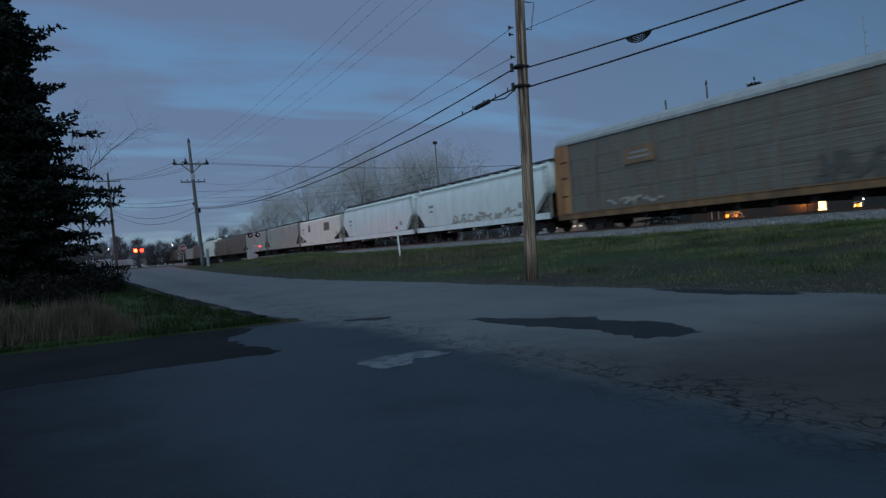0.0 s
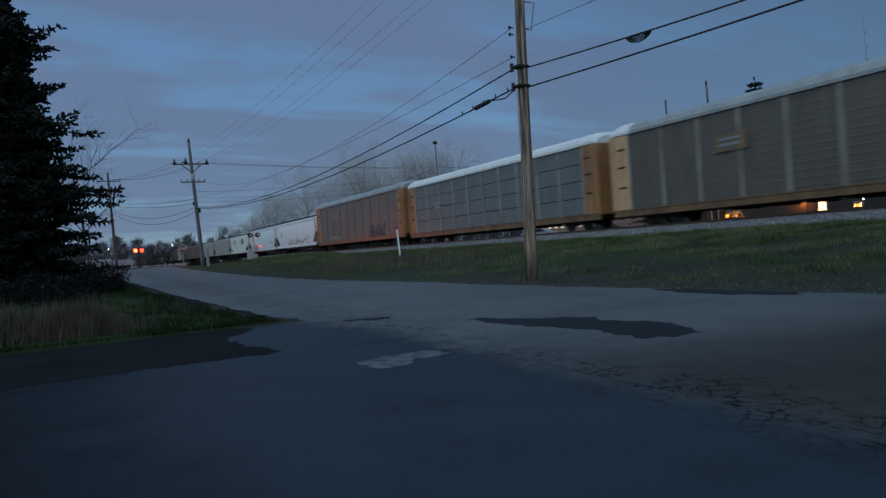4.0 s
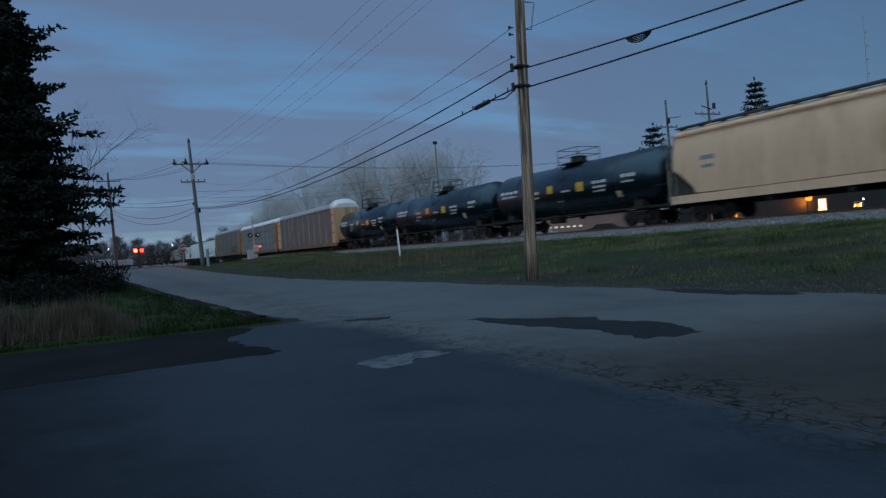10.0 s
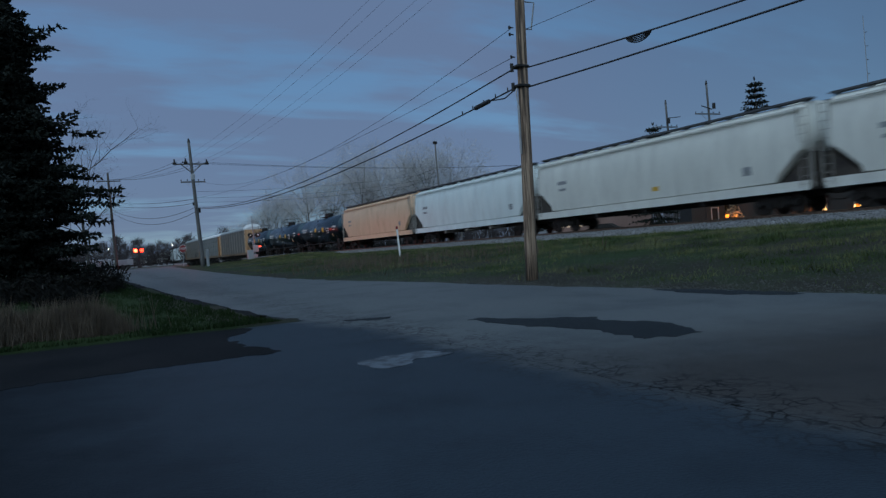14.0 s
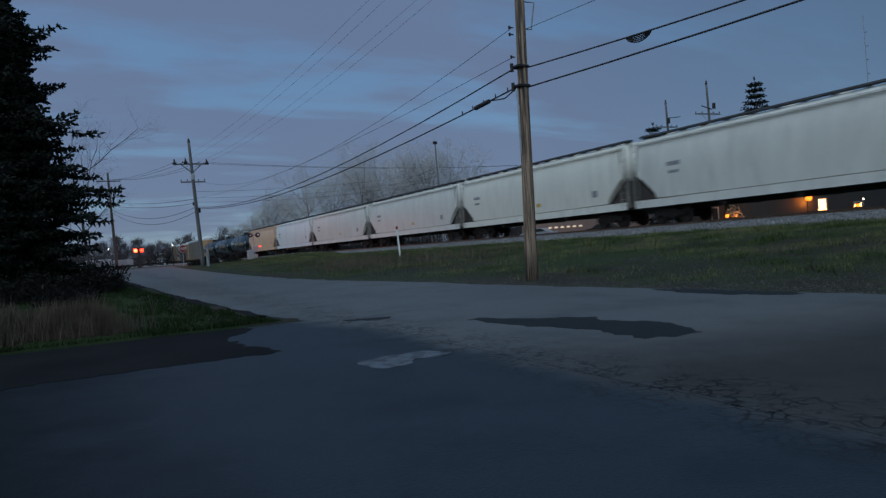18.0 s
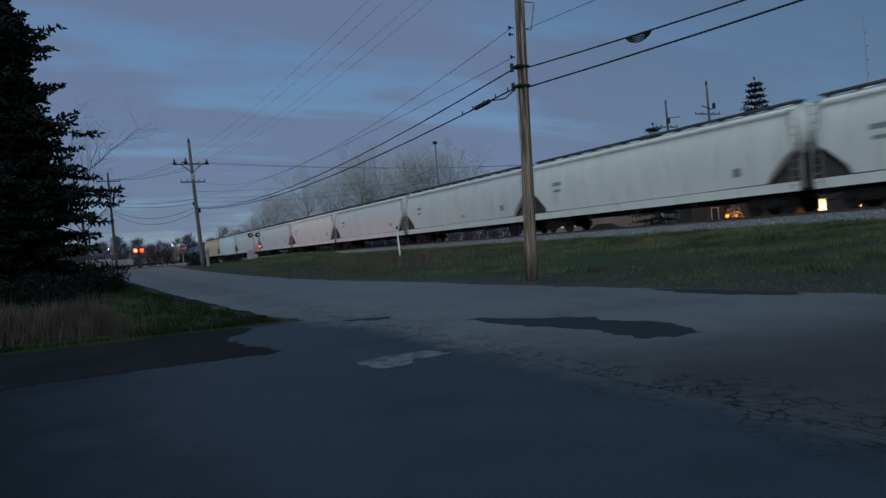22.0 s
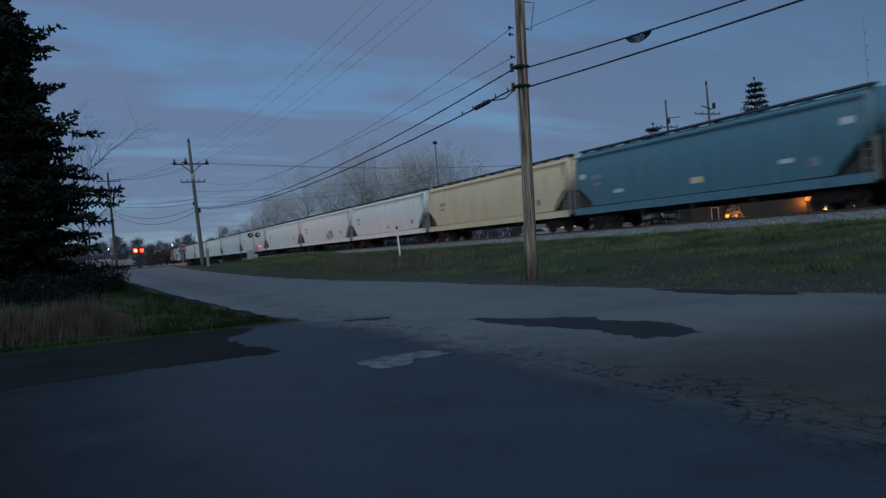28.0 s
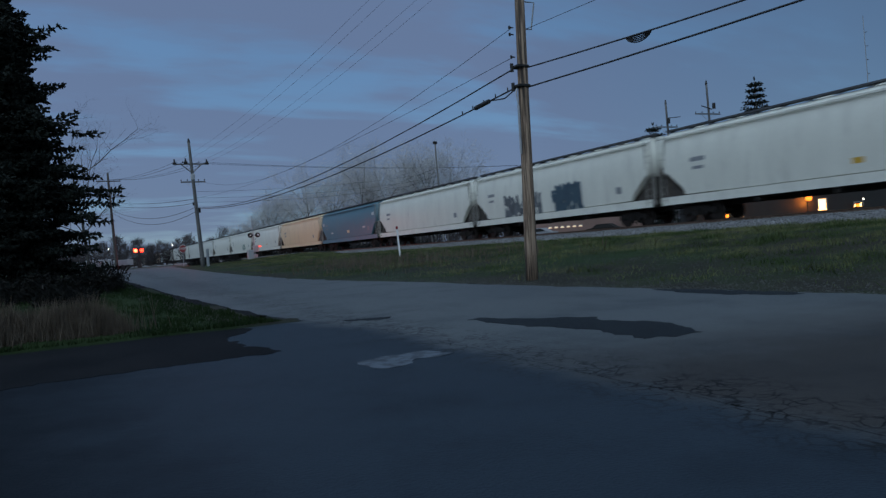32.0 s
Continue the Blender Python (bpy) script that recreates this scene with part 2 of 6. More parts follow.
    pole_mid=material("bleached_pole_wood", (0.085, 0.083, 0.082), (0.15, 0.145, 0.14), 5, 0.9, bump=0.4, grain=22, stretch=(4, 4, 0.1), spread=0.25),
    dim_window=glow("lit_small_window", (1.0, 0.72, 0.48), 0.8),
    # railcars
    white=car_paint("hopper_white", (0.63, 0.62, 0.55), (0.70, 0.69, 0.61), (0.46, 0.44, 0.40), (0.52, 0.9)),
    grey=car_paint("hopper_grey", (0.56, 0.56, 0.515), (0.64, 0.64, 0.585), (0.44, 0.425, 0.40), (0.5, 0.9)),
    cool_white=car_paint("hopper_pale_blue", (0.58, 0.65, 0.65), (0.68, 0.74, 0.73), (0.46, 0.47, 0.46), (0.5, 0.85)),
    tan=car_paint("hopper_tan", (0.62, 0.405, 0.255), (0.70, 0.47, 0.305), (0.42, 0.235, 0.13), (0.50, 0.82)),
    sand=car_paint("hopper_sand", (0.60, 0.455, 0.275), (0.68, 0.525, 0.33), (0.45, 0.32, 0.20), (0.54, 0.85)),
    blue=car_paint("hopper_blue", (0.055, 0.14, 0.185), (0.074, 0.17, 0.215), (0.10, 0.16, 0.19), (0.5, 0.8)),
    old_grey=car_paint("old_hopper_grey", (0.29, 0.265, 0.235), (0.39, 0.355, 0.315), (0.20, 0.155, 0.12), (0.45, 0.75)),
    brown=car_paint("old_hopper_brown", (0.12, 0.062, 0.046), (0.17, 0.09, 0.066), (0.05, 0.035, 0.03), (0.45, 0.75)),
    tank=material("tank_black", (0.003, 0.0045, 0.007), (0.0055, 0.0075, 0.010), 0.7, 0.30, bump=0.015, grain=10, stretch=(1.5, 1.5, 0.4), spread=0.06,
                  dirt=(0.006, 0.007, 0.008), dirt_at=(0.52, 0.8), dirt_scale=1.0, spec=0.0),
    rack_a=car_paint("rack_panel_rusty", (0.105, 0.108, 0.092), (0.14, 0.14, 0.118), (0.125, 0.08, 0.055), (0.45, 0.7)),
    rack_b=car_paint("rack_panel_blue_grey", (0.108, 0.125, 0.125), (0.145, 0.162, 0.16), (0.20, 0.205, 0.195), (0.55, 0.8)),
    rack_c=car_paint("rack_panel_dark", (0.086, 0.076, 0.062), (0.115, 0.102, 0.084), (0.07, 0.056, 0.045), (0.5, 0.8)),
    rack_post=car_paint("rack_post_pale", (0.26, 0.235, 0.20), (0.34, 0.305, 0.26), (0.10, 0.075, 0.055), (0.45, 0.7)),
    rack_post_rusty=car_paint("rack_post_rusty", (0.125, 0.112, 0.10), (0.17, 0.15, 0.13), (0.13, 0.08, 0.055), (0.45, 0.7)),
    rack_logo=car_paint("rack_logo_faded", (0.17, 0.10, 0.042), (0.21, 0.125, 0.055), (0.10, 0.085, 0.07), (0.42, 0.66)),
    rack_sill=car_paint("rack_sill_rusty", (0.17, 0.095, 0.04), (0.22, 0.125, 0.05), (0.075, 0.045, 0.03), (0.42, 0.66)),
    rack_yellow=car_paint("rack_yellow", (0.32, 0.155, 0.055), (0.41, 0.215, 0.08), (0.155, 0.07, 0.038), (0.40, 0.68)),
    rack_tan=car_paint("rack_tan", (0.52, 0.31, 0.155), (0.60, 0.375, 0.20), (0.30, 0.165, 0.09), (0.48, 0.78)),
    rack_roof=car_paint("rack_roof_grey", (0.23, 0.25, 0.255), (0.30, 0.32, 0.32), (0.18, 0.175, 0.165)),
    rack_roof_white=car_paint("rack_roof_white", (0.60, 0.61, 0.61), (0.70, 0.70, 0.69), (0.45, 0.44, 0.42), (0.55, 0.85)),
)


def road_material():
    """Worn grey asphalt that passes raggedly into the darker, bluer lot, with a band of crazed cracks along the seam."""
    m = material("road_asphalt", (0.062, 0.070, 0.075), (0.089, 0.097, 0.101), 0.25, 0.72, bump=0.5, grain=50, spread=0.16, world_space=True,
                 dirt=(0.044, 0.051, 0.056), dirt_at=(0.5, 0.7), dirt_scale=0.6, spec=0.42)
    nt = m.node_tree
    N, L = nt.nodes.new, nt.links.new
    bs = nt.nodes["Principled BSDF"]
    old = bs.inputs["Base Color"].links[0].from_socket
    geo, sep = N("ShaderNodeNewGeometry"), N("ShaderNodeSeparateXYZ")
    L(geo.outputs["Position"], sep.inputs[0])
    warp, add = N("ShaderNodeTexNoise"), N("ShaderNodeVectorMath")
    warp.inputs["Scale"].default_value, warp.inputs["Detail"].default_value = 3.0, 5
    add.operation = "MULTIPLY_ADD"
    add.inputs[1].default_value = (0.35, 0.35, 0.35)
    L(geo.outputs["Position"], warp.inputs["Vector"])
    L(warp.outputs["Color"], add.inputs[0])
    L(geo.outputs["Position"], add.inputs[2])
    vor = N("ShaderNodeTexVoronoi")
    vor.feature = "DISTANCE_TO_EDGE"
    vor.inputs["Scale"].default_value = 7.0
    L(add.outputs[0], vor.inputs["Vector"])
    line = N("ShaderNodeMapRange")
    line.inputs[1].default_value, line.inputs[2].default_value = 0.11, 0.035
    L(vor.outputs["Distance"], line.inputs[0])
    # band beside the seam, broken up by noise
    off = N("ShaderNodeMath")
    off.operation = "SUBTRACT"
    off.inputs[1].default_value = 4.35
    ab = N("ShaderNodeMath")
    ab.operation = "ABSOLUTE"
    band = N("ShaderNodeMapRange")
    band.inputs[1].default_value, band.inputs[2].default_value = 0.95, 0.3
    brk, br = N("ShaderNodeTexNoise"), N("ShaderNodeMapRange")
    brk.inputs["Scale"].default_value, brk.inputs["Detail"].default_value = 2.6, 6
    br.inputs[1].default_value, br.inputs[2].default_value = 0.40, 0.54
    L(geo.outputs["Position"], brk.inputs["Vector"])
    L(brk.outputs["Fac"], br.inputs[0])
    L(sep.outputs["X"], off.inputs[0])
    L(off.outputs[0], ab.inputs[0])
    L(ab.outputs[0], band.inputs[0])
    m1, m2 = N("ShaderNodeMath"), N("ShaderNodeMath")
    m1.operation = m2.operation = "MULTIPLY"
    L(line.outputs[0], m1.inputs[0])
    L(band.outputs[0], m1.inputs[1])
    L(m1.outputs[0], m2.inputs[0])
    L(br.outputs[0], m2.inputs[1])
    mix = N("ShaderNodeMix")
    mix.data_type = "RGBA"
    mix.inputs[7].default_value = (0.005, 0.006, 0.007, 1)
    L(m2.outputs[0], mix.inputs[0])
    # distance past the seam, ragged by noise; the seam bends away beyond y = 10
    bend, bend2, past, rag, side = N("ShaderNodeMath"), N("ShaderNodeMath"), N("ShaderNodeMath"), N("ShaderNodeMath"), N("ShaderNodeMapRange")
    bend.operation, bend2.operation, past.operation, rag.operation = "SUBTRACT", "MAXIMUM", "MULTIPLY_ADD", "MULTIPLY_ADD"
    bend.inputs[1].default_value, bend2.inputs[1].default_value, past.inputs[1].default_value, rag.inputs[1].default_value = 10.0, 0.0, 0.19, 0.9
    L(sep.outputs["Y"], bend.inputs[0])
    L(bend.outputs[0], bend2.inputs[0])
    L(bend2.outputs[0], past.inputs[0])
    L(sep.outputs["X"], past.inputs[2])
    ragged = N("ShaderNodeTexNoise")
    ragged.inputs["Scale"].default_value, ragged.inputs["Detail"].default_value, ragged.inputs["Roughness"].default_value = 1.6, 8, 0.62
    L(geo.outputs["Position"], ragged.inputs["Vector"])
    L(ragged.outputs["Fac"], rag.inputs[0])
    L(past.outputs[0], rag.inputs[2])
    side.interpolation_type = "SMOOTHSTEP"
    side.inputs[1].default_value, side.inputs[2].default_value = 4.95, 4.2
    L(rag.outputs[0], side.inputs[0])
    newer = N("ShaderNodeMix")
    newer.data_type, newer.blend_type = "RGBA", "MULTIPLY"
    newer.inputs[7].default_value = (0.26, 0.365, 0.495, 1)
    L(side.outputs[0], newer.inputs[0])
    L(old, newer.inputs[6])
    gloss = N("ShaderNodeMapRange")
    gloss.inputs[3].default_value, gloss.inputs[4].default_value = 0.40, 0.18
    L(side.outputs[0], gloss.inputs[0])
    # lens falloff painted into the asphalt, ragged-edged: street to the south, west of lot
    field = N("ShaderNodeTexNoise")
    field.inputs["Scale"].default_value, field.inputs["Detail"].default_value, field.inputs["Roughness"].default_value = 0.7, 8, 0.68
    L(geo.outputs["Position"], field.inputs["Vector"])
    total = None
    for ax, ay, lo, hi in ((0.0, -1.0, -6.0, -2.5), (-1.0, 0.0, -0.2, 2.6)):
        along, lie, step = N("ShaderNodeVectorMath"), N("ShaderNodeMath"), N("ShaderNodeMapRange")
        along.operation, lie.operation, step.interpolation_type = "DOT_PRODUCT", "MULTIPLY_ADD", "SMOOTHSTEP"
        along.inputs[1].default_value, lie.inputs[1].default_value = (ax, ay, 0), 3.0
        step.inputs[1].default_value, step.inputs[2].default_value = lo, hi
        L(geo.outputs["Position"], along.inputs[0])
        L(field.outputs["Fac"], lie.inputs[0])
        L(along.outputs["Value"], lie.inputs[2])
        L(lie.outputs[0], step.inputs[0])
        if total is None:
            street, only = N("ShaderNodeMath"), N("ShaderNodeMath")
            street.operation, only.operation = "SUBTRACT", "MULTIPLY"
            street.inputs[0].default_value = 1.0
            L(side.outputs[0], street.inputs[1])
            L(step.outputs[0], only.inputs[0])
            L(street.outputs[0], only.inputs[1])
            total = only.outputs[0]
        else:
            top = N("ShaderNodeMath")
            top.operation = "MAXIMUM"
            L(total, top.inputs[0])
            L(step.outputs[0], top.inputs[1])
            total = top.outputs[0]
    # the painted falloff lowers the sheen too
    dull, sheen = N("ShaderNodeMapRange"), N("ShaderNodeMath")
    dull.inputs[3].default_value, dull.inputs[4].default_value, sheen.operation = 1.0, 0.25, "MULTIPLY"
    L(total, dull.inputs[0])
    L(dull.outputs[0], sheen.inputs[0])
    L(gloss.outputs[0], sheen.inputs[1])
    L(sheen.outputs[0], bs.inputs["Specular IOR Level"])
    # weathered multiplies that lens falloff into the base colour
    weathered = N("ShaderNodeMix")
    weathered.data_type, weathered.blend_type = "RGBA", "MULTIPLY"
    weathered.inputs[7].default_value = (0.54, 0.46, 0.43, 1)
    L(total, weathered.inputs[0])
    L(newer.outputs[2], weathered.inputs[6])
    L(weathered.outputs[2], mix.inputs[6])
    L(mix.outputs[2], bs.inputs["Base Color"])
    return m


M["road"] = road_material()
# gloss of the black tank paint, its reflections tinted blue for the sky
clear = M["tank"].node_tree.nodes["Principled BSDF"]
clear.inputs["Specular IOR Level"].default_value, clear.inputs["Specular Tint"].default_value = 0.55, (0.35, 0.75, 1.0, 1)
clear.inputs["Coat Weight"].default_value, clear.inputs["Coat Roughness"].default_value, clear.inputs["Coat IOR"].default_value = 0.32, 0.12, 1.6
clear.inputs["Coat Tint"].default_value = (0.6, 0.85, 1.0, 1)


# ---------------------------------------------------------------- mesh tools
class Build:
    """Collects vertices and faces for one part."""

    def __init__(self):
        self.v, self.f = [], []

    def add(self, verts, faces):
        n = len(self.v)
        self.v += [tuple(p) for p in verts]
        self.f += [tuple(n + i for i in q) for q in faces]
        return self

    def box(self, cx, cy, cz, sx, sy, sz, m=None, cut=0.0):
        """A box; cut chamfers its twelve edges."""
        x, y, z = sx / 2, sy / 2, sz / 2
        if cut <= 0:
            vs = [Vector((a, b, c)) for a in (-x, x) for b in (-y, y) for c in (-z, z)]
            fs = [(0, 1, 3, 2), (4, 6, 7, 5), (0, 4, 5, 1), (2, 3, 7, 6), (0, 2, 6, 4), (1, 5, 7, 3)]
        else:
            c = min(cut, x * 0.9, y * 0.9, z * 0.9)
            vs, idx = [], {}
            for a in (-1, 1):
                for b in (-1, 1):
                    for d in (-1, 1):
                        for k in range(3):
                            p = [a * (x - c), b * (y - c), d * (z - c)]
                            p[k] = (a * x, b * y, d * z)[k]
                            idx[a, b, d, k] = len(vs)
                            vs.append(Vector(p))
            fs = []
            for k in range(3):
                for s in (-1, 1):
                    q = []
                    for u, w in ((-1, -1), (1, -1), (1, 1), (-1, 1)):
                        key = [0, 0, 0]
                        key[k], key[(k + 1) % 3], key[(k + 2) % 3] = s, u, w
                        q.append(idx[key[0], key[1], key[2], k])
                    fs.append(tuple(q) if s > 0 else tuple(reversed(q)))
            for k in range(3):
                i, j = (k + 1) % 3, (k + 2) % 3
                for s in (-1, 1):
                    for w in (-1, 1):
                        q = []
                        for e, kk in ((-1, i), (1, i), (1, j), (-1, j)):
                            key = [0, 0, 0]
                            key[k], key[i], key[j] = e, s, w
                            q.append(idx[key[0], key[1], key[2], kk])
                        fs.append(tuple(q) if s * w < 0 else tuple(reversed(q)))
            for a in (-1, 1):
                for b in (-1, 1):
                    for d in (-1, 1):
                        q = tuple(idx[a, b, d, k] for k in range(3))
                        fs.append(q if a * b * d > 0 else q[::-1])
        t = Matrix.Translation((cx, cy, cz)) @ (m or Matrix())
        return self.add([t @ p for p in vs], fs)

    def tube(self, p, q, r0, r1=None, n=6, caps=True):
        p, q = Vector(p), Vector(q)
        r1 = r0 if r1 is None else r1
        d = (q - p).normalized()
        a = d.orthogonal().normalized()
        b = d.cross(a)
        ring = [a * math.cos(2 * math.pi * i / n) + b * math.sin(2 * math.pi * i / n) for i in range(n)]
        vs = [p + e * r0 for e in ring] + [q + e * r1 for e in ring]
        fs = [(i, (i + 1) % n, n + (i + 1) % n, n + i) for i in range(n)]
        if caps:
            fs += [tuple(reversed(range(n))), tuple(range(n, 2 * n))]
        return self.add(vs, fs)

    def path(self, pts, r, n=5):
        """One bent rod through the points."""
        pts = [Vector(p) for p in pts]
        rings = []
        for i, p in enumerate(pts):
            d = (pts[min(i + 1, len(pts) - 1)] - pts[max(i - 1, 0)]).normalized()
            ref = Vector((0, 0, 1)) if abs(d.z) < 0.8 else Vector((0, 1, 0)) if abs(d.y) < 0.8 else Vector((1, 0, 0))
            a = d.cross(ref).normalized()
            b = d.cross(a)
            rings.append([p + (a * math.cos(2 * math.pi * k / n) + b * math.sin(2 * math.pi * k / n)) * r for k in range(n)])
        return self.loft(rings)

    def loft(self, rings, caps=True, closed=True):
        n = len(rings[0])
        vs = [p for ring in rings for p in ring]
        fs = []
        for k in range(len(rings) - 1):
            for i in range(n if closed else n - 1):
                j = (i + 1) % n
                fs.append((k * n + i, k * n + j, (k + 1) * n + j, (k + 1) * n + i))
        if caps and closed:
            fs += [tuple(reversed(range(n))), tuple(range((len(rings) - 1) * n, len(rings) * n))]
        return self.add(vs, fs)

    def plate(self, outline, lift):
        """A flat slab: an outline of points and the vector of its thickness."""
        n = len(outline)
        top = [Vector(p) + Vector(lift) for p in outline]
        fs = [tuple(range(n, 2 * n)), tuple(reversed(range(n)))]
        fs += [(i, (i + 1) % n, n + (i + 1) % n, n + i) for i in range(n)]
        return self.add([Vector(p) for p in outline] + top, fs)

    def mesh(self, name, mat, smooth=False):
        me = bpy.data.meshes.new(name)
        me.from_pydata(self.v, [], self.f)
        me.materials.append(mat)
        if smooth:
            me.polygons.foreach_set("use_smooth", [True] * len(me.polygons))
        me.update()
        return me


def fix_normals(me):
    bm = bmesh.new()
    bm.from_mesh(me)
    bmesh.ops.recalc_face_normals(bm, faces=bm.faces)
    bm.to_mesh(me)
    bm.free()
    return me


def part(name, shape, mat, parent=None, label="", at=None, smooth=False):
    """Links a shape (a Build, or a mesh that is shared) as one mesh object under a thing or a part."""
    me = shape if isinstance(shape, bpy.types.Mesh) else fix_normals(shape.mesh(name, mat, smooth))
    ob = new(name, me)
    ob.parent = parent
    if at is not None:
        ob.matrix_basis = at
    return tagged(ob, label) if label else ob


def thing(name, at, label, category, group="", kind=""):
    ob = new(name)
    ob.empty_display_size = 0.2
    ob.matrix_basis = at
    return tagged(ob, label, category, group, kind)


def solid(name, shape, mat, label, category="", group="", kind="", smooth=False, at=None):
    ob = part(name, shape, mat, None, "", at, smooth)
    return tagged(ob, label, category, group, kind)


def smooth01(t):
    t = max(0.0, min(1.0, t))
    return t * t * (3 - 2 * t)


def between(x, knots):
    """Piecewise-linear value at x from (x, value) knots."""
    if x <= knots[0][0]:
        return knots[0][1]
    for (a, va), (b, vb) in zip(knots, knots[1:]):
        if x <= b:
            return va + (vb - va) * (x - a) / (b - a)
    return knots[-1][1]


# ---------------------------------------------------------------- the plan
RAIL_TOP = 1.70          # the near track's rail head above the lot
TRACK = 29.15            # the track's middle, to the right of the camera; the track runs along +y
FIELD = 1.18             # level ground round the track
ROAD_FAR = [(-80, 12.0), (5, 11.7), (8.2, 11.3), (13.9, 10.6), (20.4, 9.8), (25.4, 8.8), (31, 8.2), (40, 8.0), (52, 8.1), (70, 8.6), (86, 9.5)]
ROAD_NEAR = [(-80, 4.15), (10, 4.2), (14.3, 3.4), (18, 3.15), (26, 2.75), (37, 2.5), (52, 2.1), (86, 1.6)]


def base(y):
    """Height of the road and of the land beside it: it climbs towards the crossing."""
    return between(y, [(0, 0.0), (16, 0.15), (74, 1.0), (100, FIELD), (3000, FIELD)])


def crossing_level(x):
    """Surface of the side street, which humps over the track."""
    return 1.11 + (RAIL_TOP - 0.02 - 1.11) * (smooth01((x - 12) / 14) if x < 29 else smooth01((50 - x) / 18)) + 0.03


def ground_height(x, y):
    edge = between(y, ROAD_FAR)
    b = base(y)
    if x > edge:
        t = (x - edge - 0.5) / max(1.0, 25.2 - edge)
        h = b + (FIELD - b) * smooth01(min(1, max(0, t)) ** 0.85)
        if x < 25.2:
            h += 0.05 * noise.noise((x * 0.35, y * 0.22, 3.0)) * min(1, (x - edge) / 2) * min(1, (25.2 - x) / 2)
        if 66 < y < 116:
            # the bank swells up to carry the side street
            k = smooth01((24 - abs(y - 90.75)) / 19)
            h += (crossing_level(x) - 0.05 - h) * k
        return h
    return b


def below_paving(x, y):
    """Ground sheet: sinks a little under the paved parts."""
    h = ground_height(x, y)
    near, far = between(y, ROAD_NEAR), between(y, ROAD_FAR)
    if y < 90 and near - 0.1 < x < far - 0.1:
        h -= 0.06
    elif x <= near and y < 12.7:
        h -= 0.06
    elif x <= near and y > 12.7:
        h += 0.03 + 0.03 * noise.noise((x * 0.7, y * 0.7, 9.0))
    return h


def ground_sheet():
    xs = [-2500, -800, -300, -150, -90, -60, -40, -28, -20, -15] + [-12 + 0.5 * i for i in range(88)] + [33, 36, 40, 46, 55, 70, 100, 160, 300, 800, 2500]
    ys = [-2500, -700, -200, -80, -40, -20, -10] + [-6 + 0.6 * i for i in range(110)] + [61 + 1.5 * i for i in range(28)] + [105, 112, 120, 135, 150, 180, 220, 300, 500, 900, 1600, 3000]
    b = Build()
    verts = [(x, y, below_paving(x, y)) for y in ys for x in xs]
    n = len(xs)
    b.add(verts, [(j * n + i, j * n + i + 1, (j + 1) * n + i + 1, (j + 1) * n + i) for j in range(len(ys) - 1) for i in range(n - 1)])
    return solid("ground", b, M["soil"], "patchy green and bare brown earth verge climbing to the railway", "ground", kind="structure", smooth=True)


def strip(name, left, right, ys, mat, label, category, lift=0.0, steps=10, skirt=0.08):
    """A paved strip between two edge curves, with its cut edge turned down."""
    b = Build()
    rows = []
    for y in ys:
        x0, x1 = left(y), right(y)
        row = [(x0, y, base(y) + lift - skirt)] + [(x0 + (x1 - x0) * i / steps, y, base(y) + lift) for i in range(steps + 1)] + [(x1, y, base(y) + lift - skirt)]
        rows.append(row)
    n = len(rows[0])
    b.add([p for r in rows for p in r], [(j * n + i, j * n + i + 1, (j + 1) * n + i + 1, (j + 1) * n + i) for j in range(len(rows) - 1) for i in range(n - 1)])
    return solid(name, b, mat, label, category, kind="structure")


def wobble(y, amount, seed):
    return amount * (noise.noise((y * 0.9, seed, 0)) + 0.5 * noise.noise((y * 2.7, seed, 4)))


ground = ground_sheet()
ys_fine = [-80, -40, -20, -10, -5] + [0.4 * i for i in range(100)] + [40 + i for i in range(48)]
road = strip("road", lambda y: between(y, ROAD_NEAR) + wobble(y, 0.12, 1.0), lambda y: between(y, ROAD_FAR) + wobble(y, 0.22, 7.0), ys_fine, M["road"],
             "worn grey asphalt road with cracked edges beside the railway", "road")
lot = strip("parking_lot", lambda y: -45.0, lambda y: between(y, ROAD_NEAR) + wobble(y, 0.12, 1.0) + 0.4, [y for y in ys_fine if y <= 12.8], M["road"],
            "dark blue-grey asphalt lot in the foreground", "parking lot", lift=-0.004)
cross_road = Build()
cr_x = [-60, -30, 0, 8, 14, 18, 22, 25, 27, 31.5, 34, 38, 60, 120]
cr_rows = []
for x in cr_x:
    z = crossing_level(x)
    cr_rows += [(x, 86.5, z - 0.15), (x, 86.6, z), (x, 90.5, z + 0.04), (x, 94.9, z), (x, 95.0, z - 0.15)]
cross_road.add(cr_rows, [(5 * j + i, 5 * j + i + 1, 5 * j + i + 6, 5 * j + i + 5) for j in range(len(cr_x) - 1) for i in range(4)])
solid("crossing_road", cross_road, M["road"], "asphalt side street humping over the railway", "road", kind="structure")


def blob(cx, cy, rx, ry, turn, seed, lift, n=28, rough=0.25):
    pts = []
    for i in range(n):
        a = 2 * math.pi * i / n
        k = 1 + rough * (noise.noise((math.cos(a) * 1.6 + seed, math.sin(a) * 1.6, seed)) + 0.5 * noise.noise((math.cos(a) * 5 + seed, math.sin(a) * 5, seed)))
        x, y = rx * k * math.cos(a), ry * k * math.sin(a)
        t = radians(turn)
        px, py = cx + x * math.cos(t) - y * math.sin(t), cy + x * math.sin(t) + y * math.cos(t)
        pts.append((px, py, base(py) + lift))
    return pts


